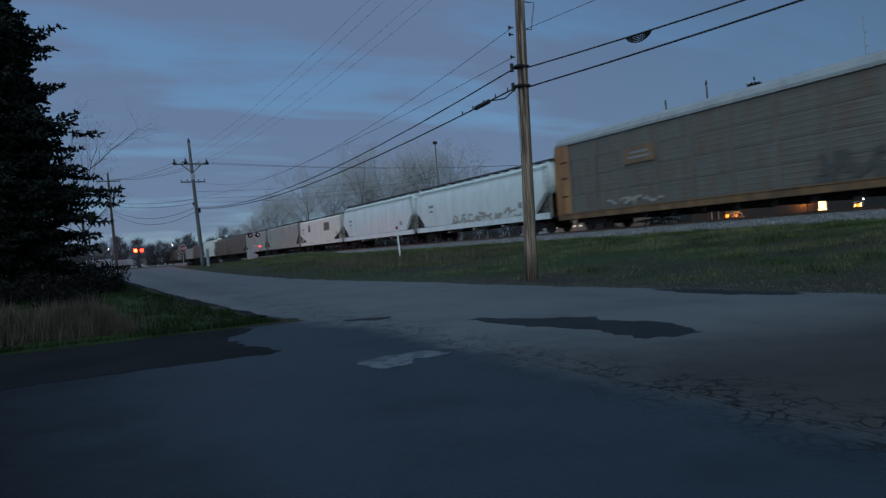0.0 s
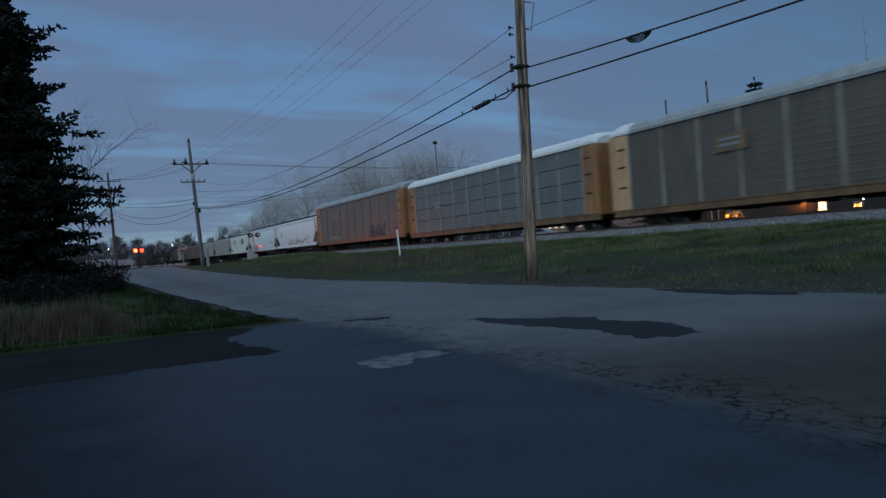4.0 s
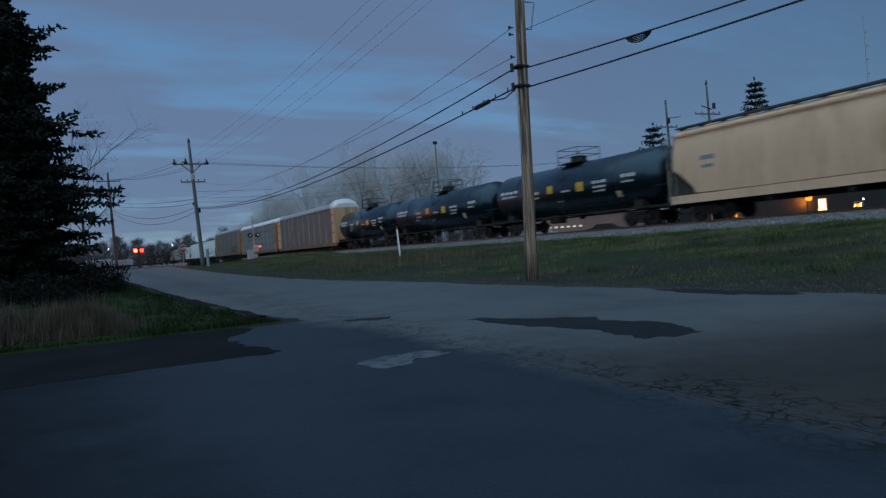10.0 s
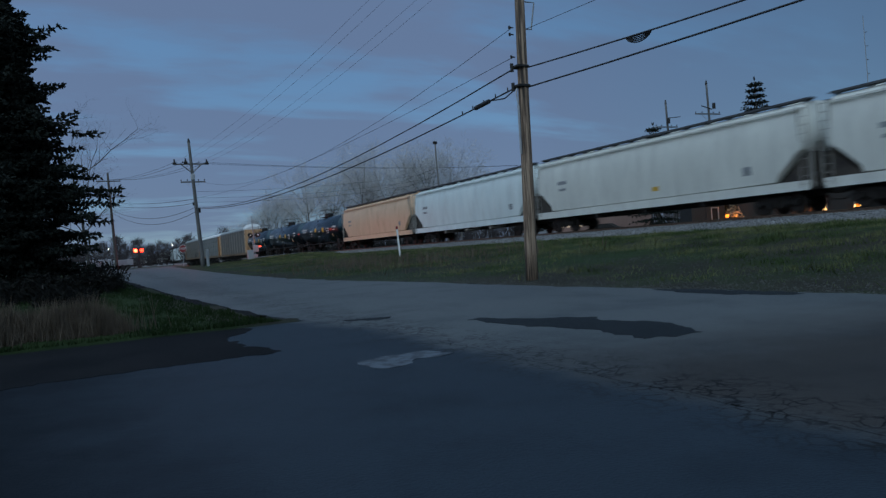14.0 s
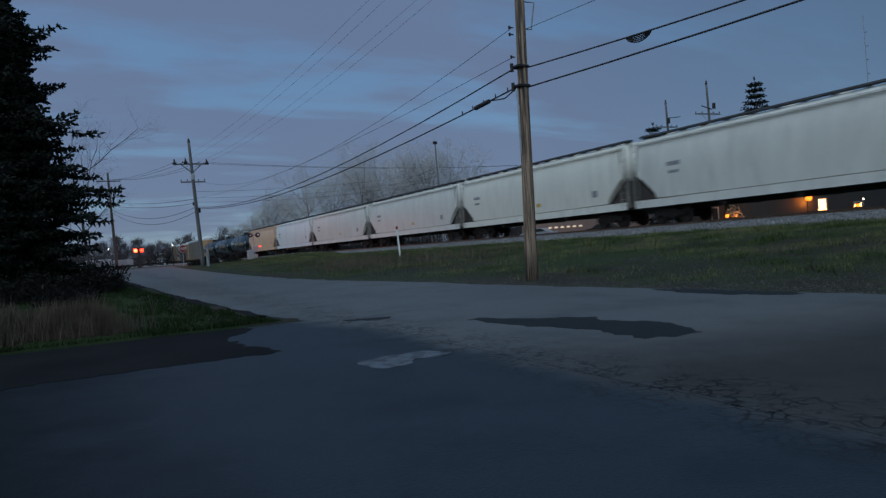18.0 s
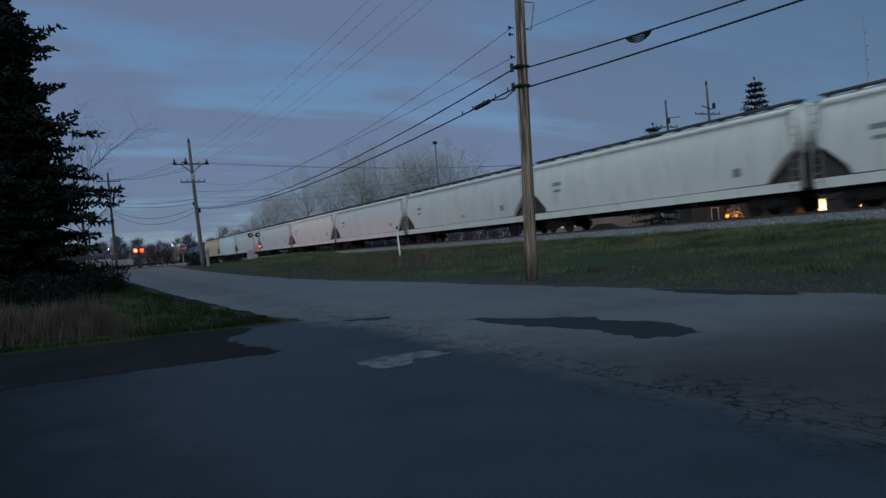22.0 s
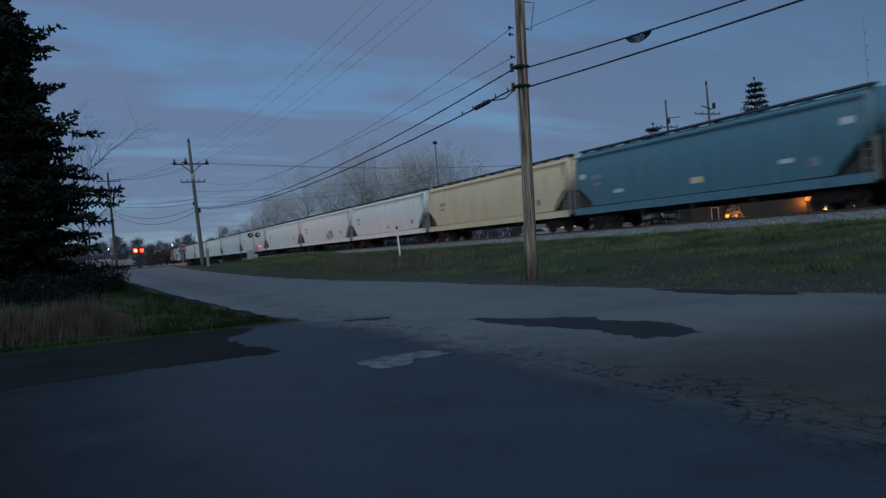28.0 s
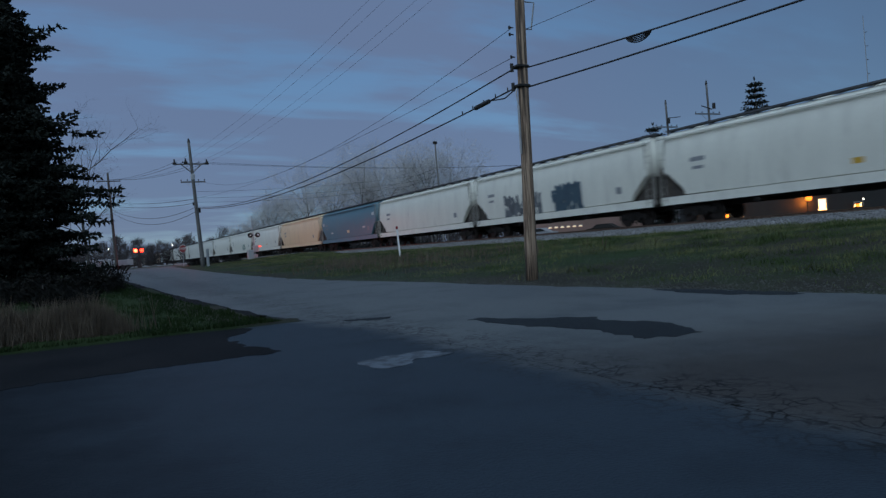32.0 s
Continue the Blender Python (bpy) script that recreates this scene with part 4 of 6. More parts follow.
def tank_car(length, label, seed):
    car = thing("tank_car", Matrix(), label, "railcar", "cars of the freight train")
    L = length - 0.85
    H = L / 2
    R, zc, n = 1.65, 2.72, 32
    rings = []
    for y, r in ((-H, 0.25), (-H + 0.06, 0.75), (-H + 0.2, 1.12), (-H + 0.42, 1.38), (-H + 0.72, 1.57), (-H + 0.8, R)):
        rings.append([(r * math.cos(2 * math.pi * i / n), y, zc + r * math.sin(2 * math.pi * i / n)) for i in range(n)])
    rings += [[(x, -y, z) for x, y, z in ring] for ring in reversed(rings)]
    part("tank", Build().loft(rings), M["tank"], car, "glossy black cylindrical tank", smooth=True)
    for y in (-H * 0.62, -H * 0.2, H * 0.2, H * 0.62):
        ring = lambda yy, r: [(r * math.cos(2 * math.pi * i / n), yy, zc + r * math.sin(2 * math.pi * i / n)) for i in range(n)]
        part("weld_band", Build().loft([ring(y - 0.04, R + 0.012), ring(y + 0.04, R + 0.012)]), M["tank"], car, smooth=True)
    dome = Build()
    dome.tube((0, 0, zc + R - 0.1), (0, 0, zc + R + 0.42), 0.52, n=16)
    dome.tube((0, 0, zc + R + 0.42), (0, 0, zc + R + 0.50), 0.56, 0.45, n=16)
    part("manway", dome, M["dark_steel"], car)
    part("platform", Build().box(0, 0, zc + R + 0.02, 1.9, 2.1, 0.05), M["dark_steel"], car)
    for sx in (-1, 1):
        for sy in (-1, 1):
            rail_post = Build().tube((sx * 0.9, sy * 1.0, zc + R), (sx * 0.9, sy * 1.0, zc + R + 0.95), 0.025, n=5)
            part("handrail_post", rail_post, M["dark_steel"], car)
    for z in (0.5, 0.95):
        c = [(-0.9, -1.0), (0.9, -1.0), (0.9, 1.0), (-0.9, 1.0), (-0.9, -1.0)]
        part("handrail", Build().path([(*q, zc + R + z) for q in c], 0.022), M["dark_steel"], car)
    for s in (-1, 1):
        part("ladder", ladder_shape("ladder", M["dark_steel"], s * 1.58, 0.0, 1.1, 4.3), None, car)
        saddle = Build()
        saddle.box(0, s * (H - 1.9), 1.2, 2.6, 0.7, 0.5, cut=0.04)
        saddle.plate([(-1.3, s * (H - 1.9), 1.3), (1.3, s * (H - 1.9), 1.3), (1.42, s * (H - 1.9), 2.1), (-1.42, s * (H - 1.9), 2.1)], (0, 0.12, 0))
        part("saddle", saddle, M["under"], car)
        stub = Build().box(0, s * (H - 0.8), 1.0, 2.5, 2.6, 0.14, cut=0.02)
        stub.box(0, s * (H + 0.45), 1.05, 2.8, 0.2, 0.4, cut=0.03)
        for sx in (-1, 1):
            stub.path([(sx * 1.4, s * (H + 0.4), 1.1), (sx * 1.4, s * (H + 0.4), 2.1), (sx * 1.4, s * (H - 1.9), 2.1)], 0.025)
        part("end_platform", stub, M["under"], car)
    val = Build().tube((0, 0, 1.15), (0, 0, 0.75), 0.3, 0.18, n=12)
    val.box(0, 0, 1.05, 0.8, 1.6, 0.12)
    part("bottom_outlet", val, M["under"], car)
    pipes = Build()
    for s in (-1, 1):
        pipes.tube((s * 1.35, -H + 1, 1.0), (s * 1.35, H - 1, 1.0), 0.05, n=6)
    pipes.box(-0.6, 1.8, 0.85, 0.7, 1.0, 0.5, cut=0.05)
    part("brake_pipe", pipes, M["under"], car)
    # stencils lie on the belly line of the tank's near side
    rng = random.Random(seed)

    def stencil(y, w, h, kind, z):
        ring0, ring1 = [], []
        for i in range(3):
            q = z + h * i / 2
            x = -math.sqrt(max(0.01, (R + 0.016) ** 2 - (q - zc) ** 2))
            ring0.append((x, y - w / 2, q)), ring1.append((x, y + w / 2, q))
        b = Build().loft([ring0 + [(x + 0.006, yy, q) for x, yy, q in reversed(ring0)], ring1 + [(x + 0.006, yy, q) for x, yy, q in reversed(ring1)]])
        part("marking", b, M[kind], car)

    stencil(-1.9, 0.7, 0.56, "yellow", 2.42)
    stencil(1.15, 0.6, 0.5, "yellow", 2.55)
    # lines of lettering too small to read: (middle, width, letter height, level, letters)
    for y, w, h, z, n in ((H - 2.4, 2.3, 0.20, 2.95, 4), (H - 2.4, 2.0, 0.14, 2.68, 5), (2.9, 1.1, 0.20, 2.62, 3), (2.9, 1.0, 0.12, 2.32, 3), (3.4, 0.8, 0.10, 2.05, 2), (-0.5, 0.9, 0.12, 2.5, 3),
                          (-3.7, 1.3, 0.16, 2.72, 3), (-3.7, 1.2, 0.12, 2.45, 3), (-3.6, 1.1, 0.10, 2.22, 3), (-H + 2.2, 1.2, 0.20, 2.8, 3), (-H + 2.3, 1.0, 0.12, 2.5, 3), (-5.2, 0.5, 0.4, 1.75, 1), (0.2, 0.7, 0.1, 1.9, 2)):
        step = w / n
        for i in range(n):
            stencil(y - w / 2 + step * (i + 0.5), step * rng.uniform(0.7, 0.86), h * rng.uniform(0.85, 1.1), "mark_white" if n > 1 else "sand", z)
    running_gear(car, length - 0.4, 2.5)
    return car


def autorack(length, label, panel, ends, roof_mat, rows, bays, seed, roof_end="rack_roof_white", hump=0.0, floor=0.88, rise=0.0):
    """An enclosed auto carrier: sill, posts, perforated panels, arched roof, end doors."""
    car = thing("auto_carrier", Matrix(), label, "railcar", "cars of the freight train")
    L = length - 1.0
    H = L / 2
    zb, zt, W = floor, 5.02 + rise, 1.50
    core = Build().box(0, 0, (zb + zt) / 2, 2 * W - 0.22, L - 0.5, zt - zb)
    part("inner_shell", core, M["under"], car)
    sill = Build()
    for s in (-1, 1):
        sill.box(s * (W - 0.05), 0, zb - 0.16, 0.16, L - 0.2, 0.34, cut=0.02)
        sill.box(s * (W + 0.01), 0, zb + 0.04, 0.1, L - 0.2, 0.06)
    part("side_sill", sill, M["rack_sill"], car)
    under = Build().box(0, 0, 1.02, 2.7, L - 0.4, 0.10)
    under.box(0, 0, 0.74, 0.9, L - 1.2, 0.46, cut=0.03)
    for k in range(-3, 4):
        under.box(0, 2.0 * k, 0.66, 2.6, 0.16, 0.5)
    part("underframe", under, M["under"], car)
    roof = Build()
    prof = [(-1.56, 5.0), (-1.56, 5.16), (-1.42, 5.42), (-0.95, 5.66), (0, 5.76), (0.95, 5.66), (1.42, 5.42), (1.56, 5.16), (1.56, 5.0)]
    prof = [(x, z + rise) for x, z in prof]
    z5 = 5.0 + rise
    ribs = 40
    rings = []
    for i in range(ribs * 4 + 1):
        y = -H + 1.6 + (L - 3.2) * i / (ribs * 4)
        k = 0.018 if i % 4 in (1, 2) else 0
        rings.append([(x * (1 + k * 0.4), y, z + k) for x, z in prof])
    roof.loft(rings)
    part("roof", roof, M[roof_mat], car)
    for s in (-1, 1):
        cap = Build()
        up = 1.0 + (hump if s < 0 else 0.0)
        cap.loft([[(x * 1.012, s * (H - 1.75), z5 + (z - z5) * 0.9) for x, z in prof], [(x * 1.012, s * (H - 1.5), z5 + 0.03 + (z - z5) * up) for x, z in prof], [(x * 1.012, s * (H - 1.0), z5 + 0.03 + (z - z5) * up) for x, z in prof], [(x * 1.012, s * (H - 0.55), z5 + 0.03 + (z - z5) * up) for x, z in prof],
                  [(x * 0.99, s * (H - 0.22), z5 + (z - z5) * 0.93) for x, z in prof], [(x * 0.94, s * (H - 0.10), z5 + (z - z5) * 0.70) for x, z in prof]])
        part("roof_end", cap, M[roof_end], car)
    # side panels and posts
    door = 1.55
    usable = L - 2 * door
    post = fix_normals(Build().box(0, 0, (zb + zt) / 2 + 0.05, 0.10, 0.16, zt - zb, cut=0.015).mesh("post", M["rack_post_rusty" if panel == "rack_a" else "rack_post"]))
    bay = usable / bays
    ph = (zt - zb - 0.08) / rows
    hz = (ph - (0.05 if panel == "rack_b" else 0.02)) / 2
    ribbed = [(0.025, hz), (0.025, -hz)]
    n_rib = 4 if rows > 1 else 12
    for i in range(n_rib):
        z = -hz + 2 * hz * (i + 0.5) / n_rib
        q = min(0.03, hz / n_rib * 0.5)
        e = 0.030
        ribbed += [(-0.022, z - q * 1.4), (-e, z - q), (-e, z + q), (-0.022, z + q * 1.4)]
    ribbed.insert(2, (-0.022, -hz))
    ribbed.append((-0.022, hz))
    panel_b = Build().loft([[(x, y, z) for x, z in ribbed] for y in (-(bay - 0.10) / 2, (bay - 0.10) / 2)])
    panel_me = fix_normals(panel_b.mesh("panel", M[panel]))
    for s in (-1, 1):
        for i in range(bays + 1):
            part("post", post, None, car, at=pose(s * (W - 0.03), -usable / 2 + bay * i, 0))
        for i in range(bays):
            for r in range(rows):
                part("panel", panel_me, None, car, at=pose(s * (W - 0.07), -usable / 2 + bay * (i + 0.5), zb + 0.06 + ph * (r + 0.5), 0, 0, 0 if s < 0 else 180))
    for e in (-1, 1):
        for s in (-1, 1):
            end = Build()
            end.box(s * (W - 0.02), e * (H - door / 2), (zb + zt) / 2, 0.12, door - 0.12, zt - zb, cut=0.02)
            end.box(s * (W + 0.02), e * (H - door * 0.5), (zb + zt) / 2, 0.05, 0.07, zt - zb - 0.1)
            part("corner_panel", end, M[ends], car)
        edge = []
        for i in range(25):
            x = -1.46 + 2.92 * i / 24
            edge.append((x, e * (H - 0.10 + 0.08 * math.sin(math.pi * i / 24) - (0.03 if i % 3 == 0 else 0))))
        edge += [(x, y - e * 0.06) for x, y in reversed(edge)]
        dr = Build().loft([[(x, y, z) for x, y in edge] for z in (zb, zt)])
        part("end_door", dr, M[ends], car)
        for z in (2.2, 3.35, 4.35):
            part("door_slot", Build().box(-(W + 0.05), e * (H - 1.0), z, 0.03, 0.6, 0.10), M["under"], car)
        part("ladder", ladder_shape("ladder", M[ends], -(W + 0.07), e * (H - 0.32), 1.0, 4.9), None, car)
    running_gear(car, length - 0.4, 3.4)
    return car


# ---------------------------------------------------------------- utility poles and wires
def curve_points(p, q, sag, n=14):
    p, q = Vector(p), Vector(q)
    return [p.lerp(q, i / n) - Vector((0, 0, 4 * sag * (i / n) * (1 - i / n))) for i in range(n + 1)]


def wire(name, p, q, sag, r, label, n=16, extra=None):
    b = Build()
    pts = curve_points(p, q, sag, n)
    b.path(pts, r, n=5)
    if extra:
        extra(b, pts)
    return solid(name, b, M["wire"], label, "cable", group="overhead cables")


def pole_shaft(base_at, top_at, r0, r1, seed, n=14, segs=10):
    b = Build()
    p, q = Vector(base_at), Vector(top_at)
    rings = []
    for k in range(segs + 1):
        c = p.lerp(q, k / segs)
        r = r0 + (r1 - r0) * k / segs
        rings.append([(c.x + r * (1 + 0.05 * noise.noise((i * 0.9, k * 0.4, seed))) * math.cos(2 * math.pi * i / n), c.y + r * (1 + 0.05 * noise.noise((i * 0.9, k * 0.4, seed + 3))) * math.sin(2 * math.pi * i / n), c.z) for i in range(n)])
    return b.loft(rings)


def insulator(b, x, y, z):
    b.tube((x, y, z), (x, y, z + 0.12), 0.015, n=5)
    b.tube((x, y, z + 0.08), (x, y, z + 0.14), 0.055, 0.06, n=8)
    b.tube((x, y, z + 0.14), (x, y, z + 0.20), 0.045, 0.02, n=8)


def utility_pole(at, lean, height, r0, r1, arms, label, seed, extras=None, wood="pole_dark"):
    """A wooden pole at its base, leaning by (x, y) over its height; arms: (height, half length, way the arm runs)."""
    pole = thing("utility_pole", Matrix.Translation(at), label, "utility pole", "utility poles")
    top = Vector((lean[0], lean[1], height))
    part("pole_shaft", pole_shaft((0, 0, -0.3), top, r0, r1, seed), M[wood], pole, smooth=True)
    for h, half, turn in arms:
        c = top * (h / height)
        d = Vector((math.cos(radians(turn)), math.sin(radians(turn)), 0))
        n = Vector((-d.y, d.x, 0)) * (r1 + 0.06)
        arm = Build().box(c.x + n.x, c.y + n.y, c.z, 2 * half, 0.10, 0.12, pose(0, 0, 0, 0, 0, turn), cut=0.01)
        arm_ob = part("crossarm", arm, M[wood], pole)
        for k in (-0.94, -0.45, 0.45, 0.94):
            e = c + n + d * half * k
            ins = Build()
            insulator(ins, e.x, e.y, e.z + 0.06)
            part("insulator", ins, M["dark_steel"], arm_ob)
        for s in (-1, 1):
            e = c + n + d * half * 0.55 * s
            part("brace", Build().tube(e, top * ((h - 0.75) / height) + n * 0.8, 0.018, n=4), M["steel"], arm_ob)
    if extras:
        extras(pole)
    return pole


P1, P2, P3 = Vector((11.51, 16.54, 0.22)), Vector((10.4, 69.1, 0.92)), Vector((4.1, 96.1, 1.15))
P0 = Vector((11.9, -36.0, 0.0))


def near_pole_extras(pole):
    b = Build()
    b.tube((-0.10, -0.05, 3.6), (-0.08, -0.05, 5.0), 0.035, n=8)
    b.path([(-0.08, -0.05, 5.0), (-0.10, 0.0, 5.35), (-0.04, 0.0, 5.55)], 0.022)
    part("riser_conduit", b, M["steel"], pole)
    for z in (6.13, 5.57):
        b = Build().box(0.10, 0.0, z, 0.40, 0.36, 0.07, cut=0.01)
        b.tube((-0.12, 0.1, z - 0.13), (-0.12, 0.1, z + 0.11), 0.05, n=8)
        part("cable_clamp", b, M["dark_steel"], pole)
    b = Build()
    b.path([(0.30, 0, 7.25), (0.58, 0, 7.25), (0.74, 0, 8.05), (0.30, 0, 8.05)], 0.025)
    part("street_bracket", b, M["steel"], pole)
    for z in (7.25, 7.05, 6.4):
        b = Build().tube((-0.05, 0.0, z), (-0.20, 0.02, z + 0.02), 0.02, n=5)
        b.tube((-0.17, 0.02, z - 0.04), (-0.17, 0.02, z + 0.05), 0.03, n=8)
        part("spool_insulator", b, M["dark_steel"], pole)


utility_pole(P1, (0.36, 0.0), 12.4, 0.185, 0.115, [(10.7, 1.2, 0), (9.4, 1.0, 0)], "tall weathered wooden utility pole on the verge", 3.0, near_pole_extras, "pole_wood")


def far_pole_extras(pole):
    part("splice_can", Build().tube((0.0, 0.1, 5.2), (0.0, 0.1, 5.65), 0.14, n=10), M["dark_steel"], pole)
    part("splice_can", Build().tube((-0.45, 0.05, 5.9), (-0.45, 0.05, 6.2), 0.12, n=10), M["dark_steel"], pole)
    for x, z in ((-1.95, 9.85), (0.95, 9.85), (-0.95, 9.95)):
        ins = Build().tube((x, -0.1, z + 0.06), (x, -0.1, z + 0.42), 0.10, 0.06, n=8)
        ins.tube((x - 0.16, -0.1, z + 0.02), (x + 0.16, -0.1, z + 0.02), 0.12, n=8)
        part("strain_insulator", ins, M["dark_steel"], pole)
    for sx in (-1, 1):
        part("arm_brace", Build().tube((-0.45 + sx * 0.95, -0.14, 9.8), (-0.42, -0.14, 8.95), 0.045, n=6), M["pole_mid"], pole)
    part("pole_top_pin", Build().tube((-0.54, 0, 11.9), (-0.54, 0, 12.25), 0.14, 0.07, n=8), M["dark_steel"], pole)
    part("pole_band", Build().box(-0.38, 0.0, 8.6, 0.36, 0.36, 0.6, cut=0.05), M["cabinet"], pole)
    b = Build().tube((0.5, 0.3, -0.2), (0.5, 0.3, 1.7), 0.15, 0.14, n=10)
    part("guard_stub", b, M["cabinet"], pole)


utility_pole(P2, (-0.54, 0.0), 12.0, 0.21, 0.12, [(9.85, 1.62, 0), (8.15, 1.12, 0)], "grey wooden utility pole with two crossarms", 5.0, far_pole_extras, "pole_mid")
utility_pole(P3, (-0.3, 0.0), 12.2, 0.2, 0.12, [(11.2, 1.4, 0), (9.9, 1.2, 0)], "dark wooden utility pole beyond the spruce", 7.0)
utility_pole(P0, (0, 0), 12.2, 0.175, 0.12, [(10.7, 1.2, 0)], "wooden utility pole along the road", 9.0)


def on1(z, x=-0.2):
    return P1 + Vector((x + 0.029 * z, 0, z))


def on2(z, x=-0.1):
    return P2 + Vector((x - 0.045 * z, 0, z))


def near_cable_extra(b, pts):
    # lashed splice case with its clips
    p, q = pts[0].lerp(pts[1], 0.46), pts[0].lerp(pts[1], 0.70)
    b.tube(p, q, 0.07, n=10)
    for k in range(5):
        c = pts[0].lerp(pts[1], 0.15 + 0.2 * k)
        b.tube(c, c + Vector((0, 0, 0.12)), 0.02, n=5)
    b.path([pts[0] + Vector((-0.05, 0, -0.05)), pts[0].lerp(pts[1], 0.2) + Vector((0, 0, -0.15)), pts[0].lerp(pts[1], 0.45)], 0.02)


def slack_loop(b, pts):
    # coil of spare cable hung from the strand
    a, c = pts[3].lerp(pts[4], 0.1), pts[3].lerp(pts[4], 0.75)
    d = (c - a)
    for s in (-0.08, -0.04, 0.0, 0.04, 0.08):
        loop = [a + d * t - Vector((0, 0, (0.10 + s) * math.sin(math.pi * t) ** 0.6)) for t in [i / 10 for i in range(11)]]
        b.path(loop, 0.016, n=4)


wire("telephone_cable", on1(6.12), on2(5.75), 1.22, 0.022, "thick black telephone cable between the poles")
wire("telephone_cable", on1(5.55), on2(5.65), 1.08, 0.024, "thick black cable with a splice case", extra=near_cable_extra)
wire("telephone_cable", on1(6.12, 0.15), P0 + Vector((0.1, 0, 6.1)), 1.15, 0.022, "thick black telephone cable with a coiled slack loop", n=40, extra=slack_loop)
wire("telephone_cable", on1(5.55, 0.15), P0 + Vector((0.1, 0, 5.55)), 0.74, 0.024, "thick black telephone cable over the road")
wire("service_wire", on1(7.25, 0.18), P0 + Vector((0, 0, 7.3)), 0.9, 0.008, "thin black service wire over the road")
wire("service_wire", on1(7.25, -0.3), on2(8.1, 0.9), 1.75, 0.008, "thin sagging black service wire")
wire("service_wire", on1(6.4, -0.3), on2(6.6), 0.75, 0.008, "thin black service wire")
for x, z1, z2, r in ((-1.1, 10.9, 10.0, 0.005), (-0.55, 10.9, 10.0, 0.005), (0.55, 10.9, 10.0, 0.005), (1.1, 10.9, 10.0, 0.005)):
    wire("power_line", P1 + Vector((x, 0, z1)), P2 + Vector((x * 1.36 - 0.5, 0, z2)), 0.9, r, "thin overhead power line high between the poles")
    wire("power_line", P1 + Vector((x, 0, z1)), P0 + Vector((x, 0, 10.9)), 0.9, r, "thin overhead power line over the road")
for x, z in ((-1.5, 10.0), (-0.7, 10.0), (0.7, 10.0), (1.5, 10.0)):
    wire("power_line", P2 + Vector((x - 0.45, 0, z)), P3 + Vector((x * 0.85 - 0.25, 0, 11.35)), 0.5, 0.014, "thin overhead power line past the crossing")
    wire("power_line", P2 + Vector((x - 0.45, 0, z)), (75 + x, 74, 12.5), 1.2, 0.007, "thin overhead power line over the railway")
for z, z3, s in ((6.5, 8.5, 0.3), (6.1, 8.1, 0.35), (5.7, 7.6, 1.1), (5.3, 7.3, 1.4)):
    wire("telephone_cable", on2(z), P3 + Vector((-0.2, 0, z3)), s, 0.022, "black telephone cable past the crossing")
for z, s in ((7.2, 0.5), (6.6, 0.6), (6.2, 0.7)):
    wire("telephone_cable", on2(z), (41.9, 79.6, z + 3.7), s, 0.011, "black cable over the railway")

# far poles and mast beyond the track
def slim_cap(pole):
    part("cap", Build().box(-0.3, 0, 13.55, 0.5, 0.4, 0.35, cut=0.05), M["dark_steel"], pole)


utility_pole((42.0, 79.6, FIELD), (-0.3, 0), 13.6, 0.13, 0.09, [], "slim pale pole with a small cap behind the passing train", 11.0, slim_cap, "pole_grey")


def far_gear(pole):
    # cut-outs and a small can on the street side of the pole
    part("transformer", Build().tube((0.1, -0.3, 12.9), (0.1, -0.3, 13.5), 0.17, n=10), M["dark_steel"], pole)
    part("cutout_arm", Build().box(-0.9, -0.2, 13.0, 1.6, 0.08, 0.08, pose(0, 0, 0, 0, 12, 0)), M["dark_steel"], pole)
    part("pole_top_pin", Build().tube((-0.5, 0, 15.6), (-0.5, 0, 16.0), 0.14, 0.05, n=8), M["dark_steel"], pole)


def far_gear_small(pole):
    part("transformer", Build().tube((-0.45, -0.3, 11.6), (-0.45, -0.3, 12.2), 0.18, n=10), M["dark_steel"], pole)
    part("cutout_arm", Build().box(0.6, -0.2, 12.3, 1.7, 0.07, 0.07, pose(0, 0, 0, 0, -6, 0)), M["dark_steel"], pole)
    part("pole_top_pin", Build().tube((-0.4, 0, 13.8), (-0.4, 0, 14.2), 0.12, 0.05, n=8), M["dark_steel"], pole)


utility_pole((61.5, 52.5, FIELD), (-0.5, 0), 15.8, 0.17, 0.10, [(12.4, 1.75, -5)], "wooden utility pole with one long crossarm", 13.0, far_gear, "pole_mid")
utility_pole((57.4, 54.6, FIELD), (-0.4, 0), 14.0, 0.17, 0.10, [(11.3, 1.5, -5)], "wooden utility pole beside a small spruce", 15.0, far_gear_small, "pole_mid")
for z in (9.6, 10.6, 11.6):
    wire("power_line", (42.0, 79.6, z), (36.0, 190.0, z), 2.0, 0.016, "thin wire along the far pole line")
mast = Build().tube((308, 178, 0), (306, 178, 88), 0.30, 0.12, n=6)
for k in range(14):
    mast.box(307.5, 178, 6 * k + 3, 0.9, 0.9, 0.1)
solid("radio_mast", mast, M["steel"], "thin tall radio mast on the horizon", "mast")


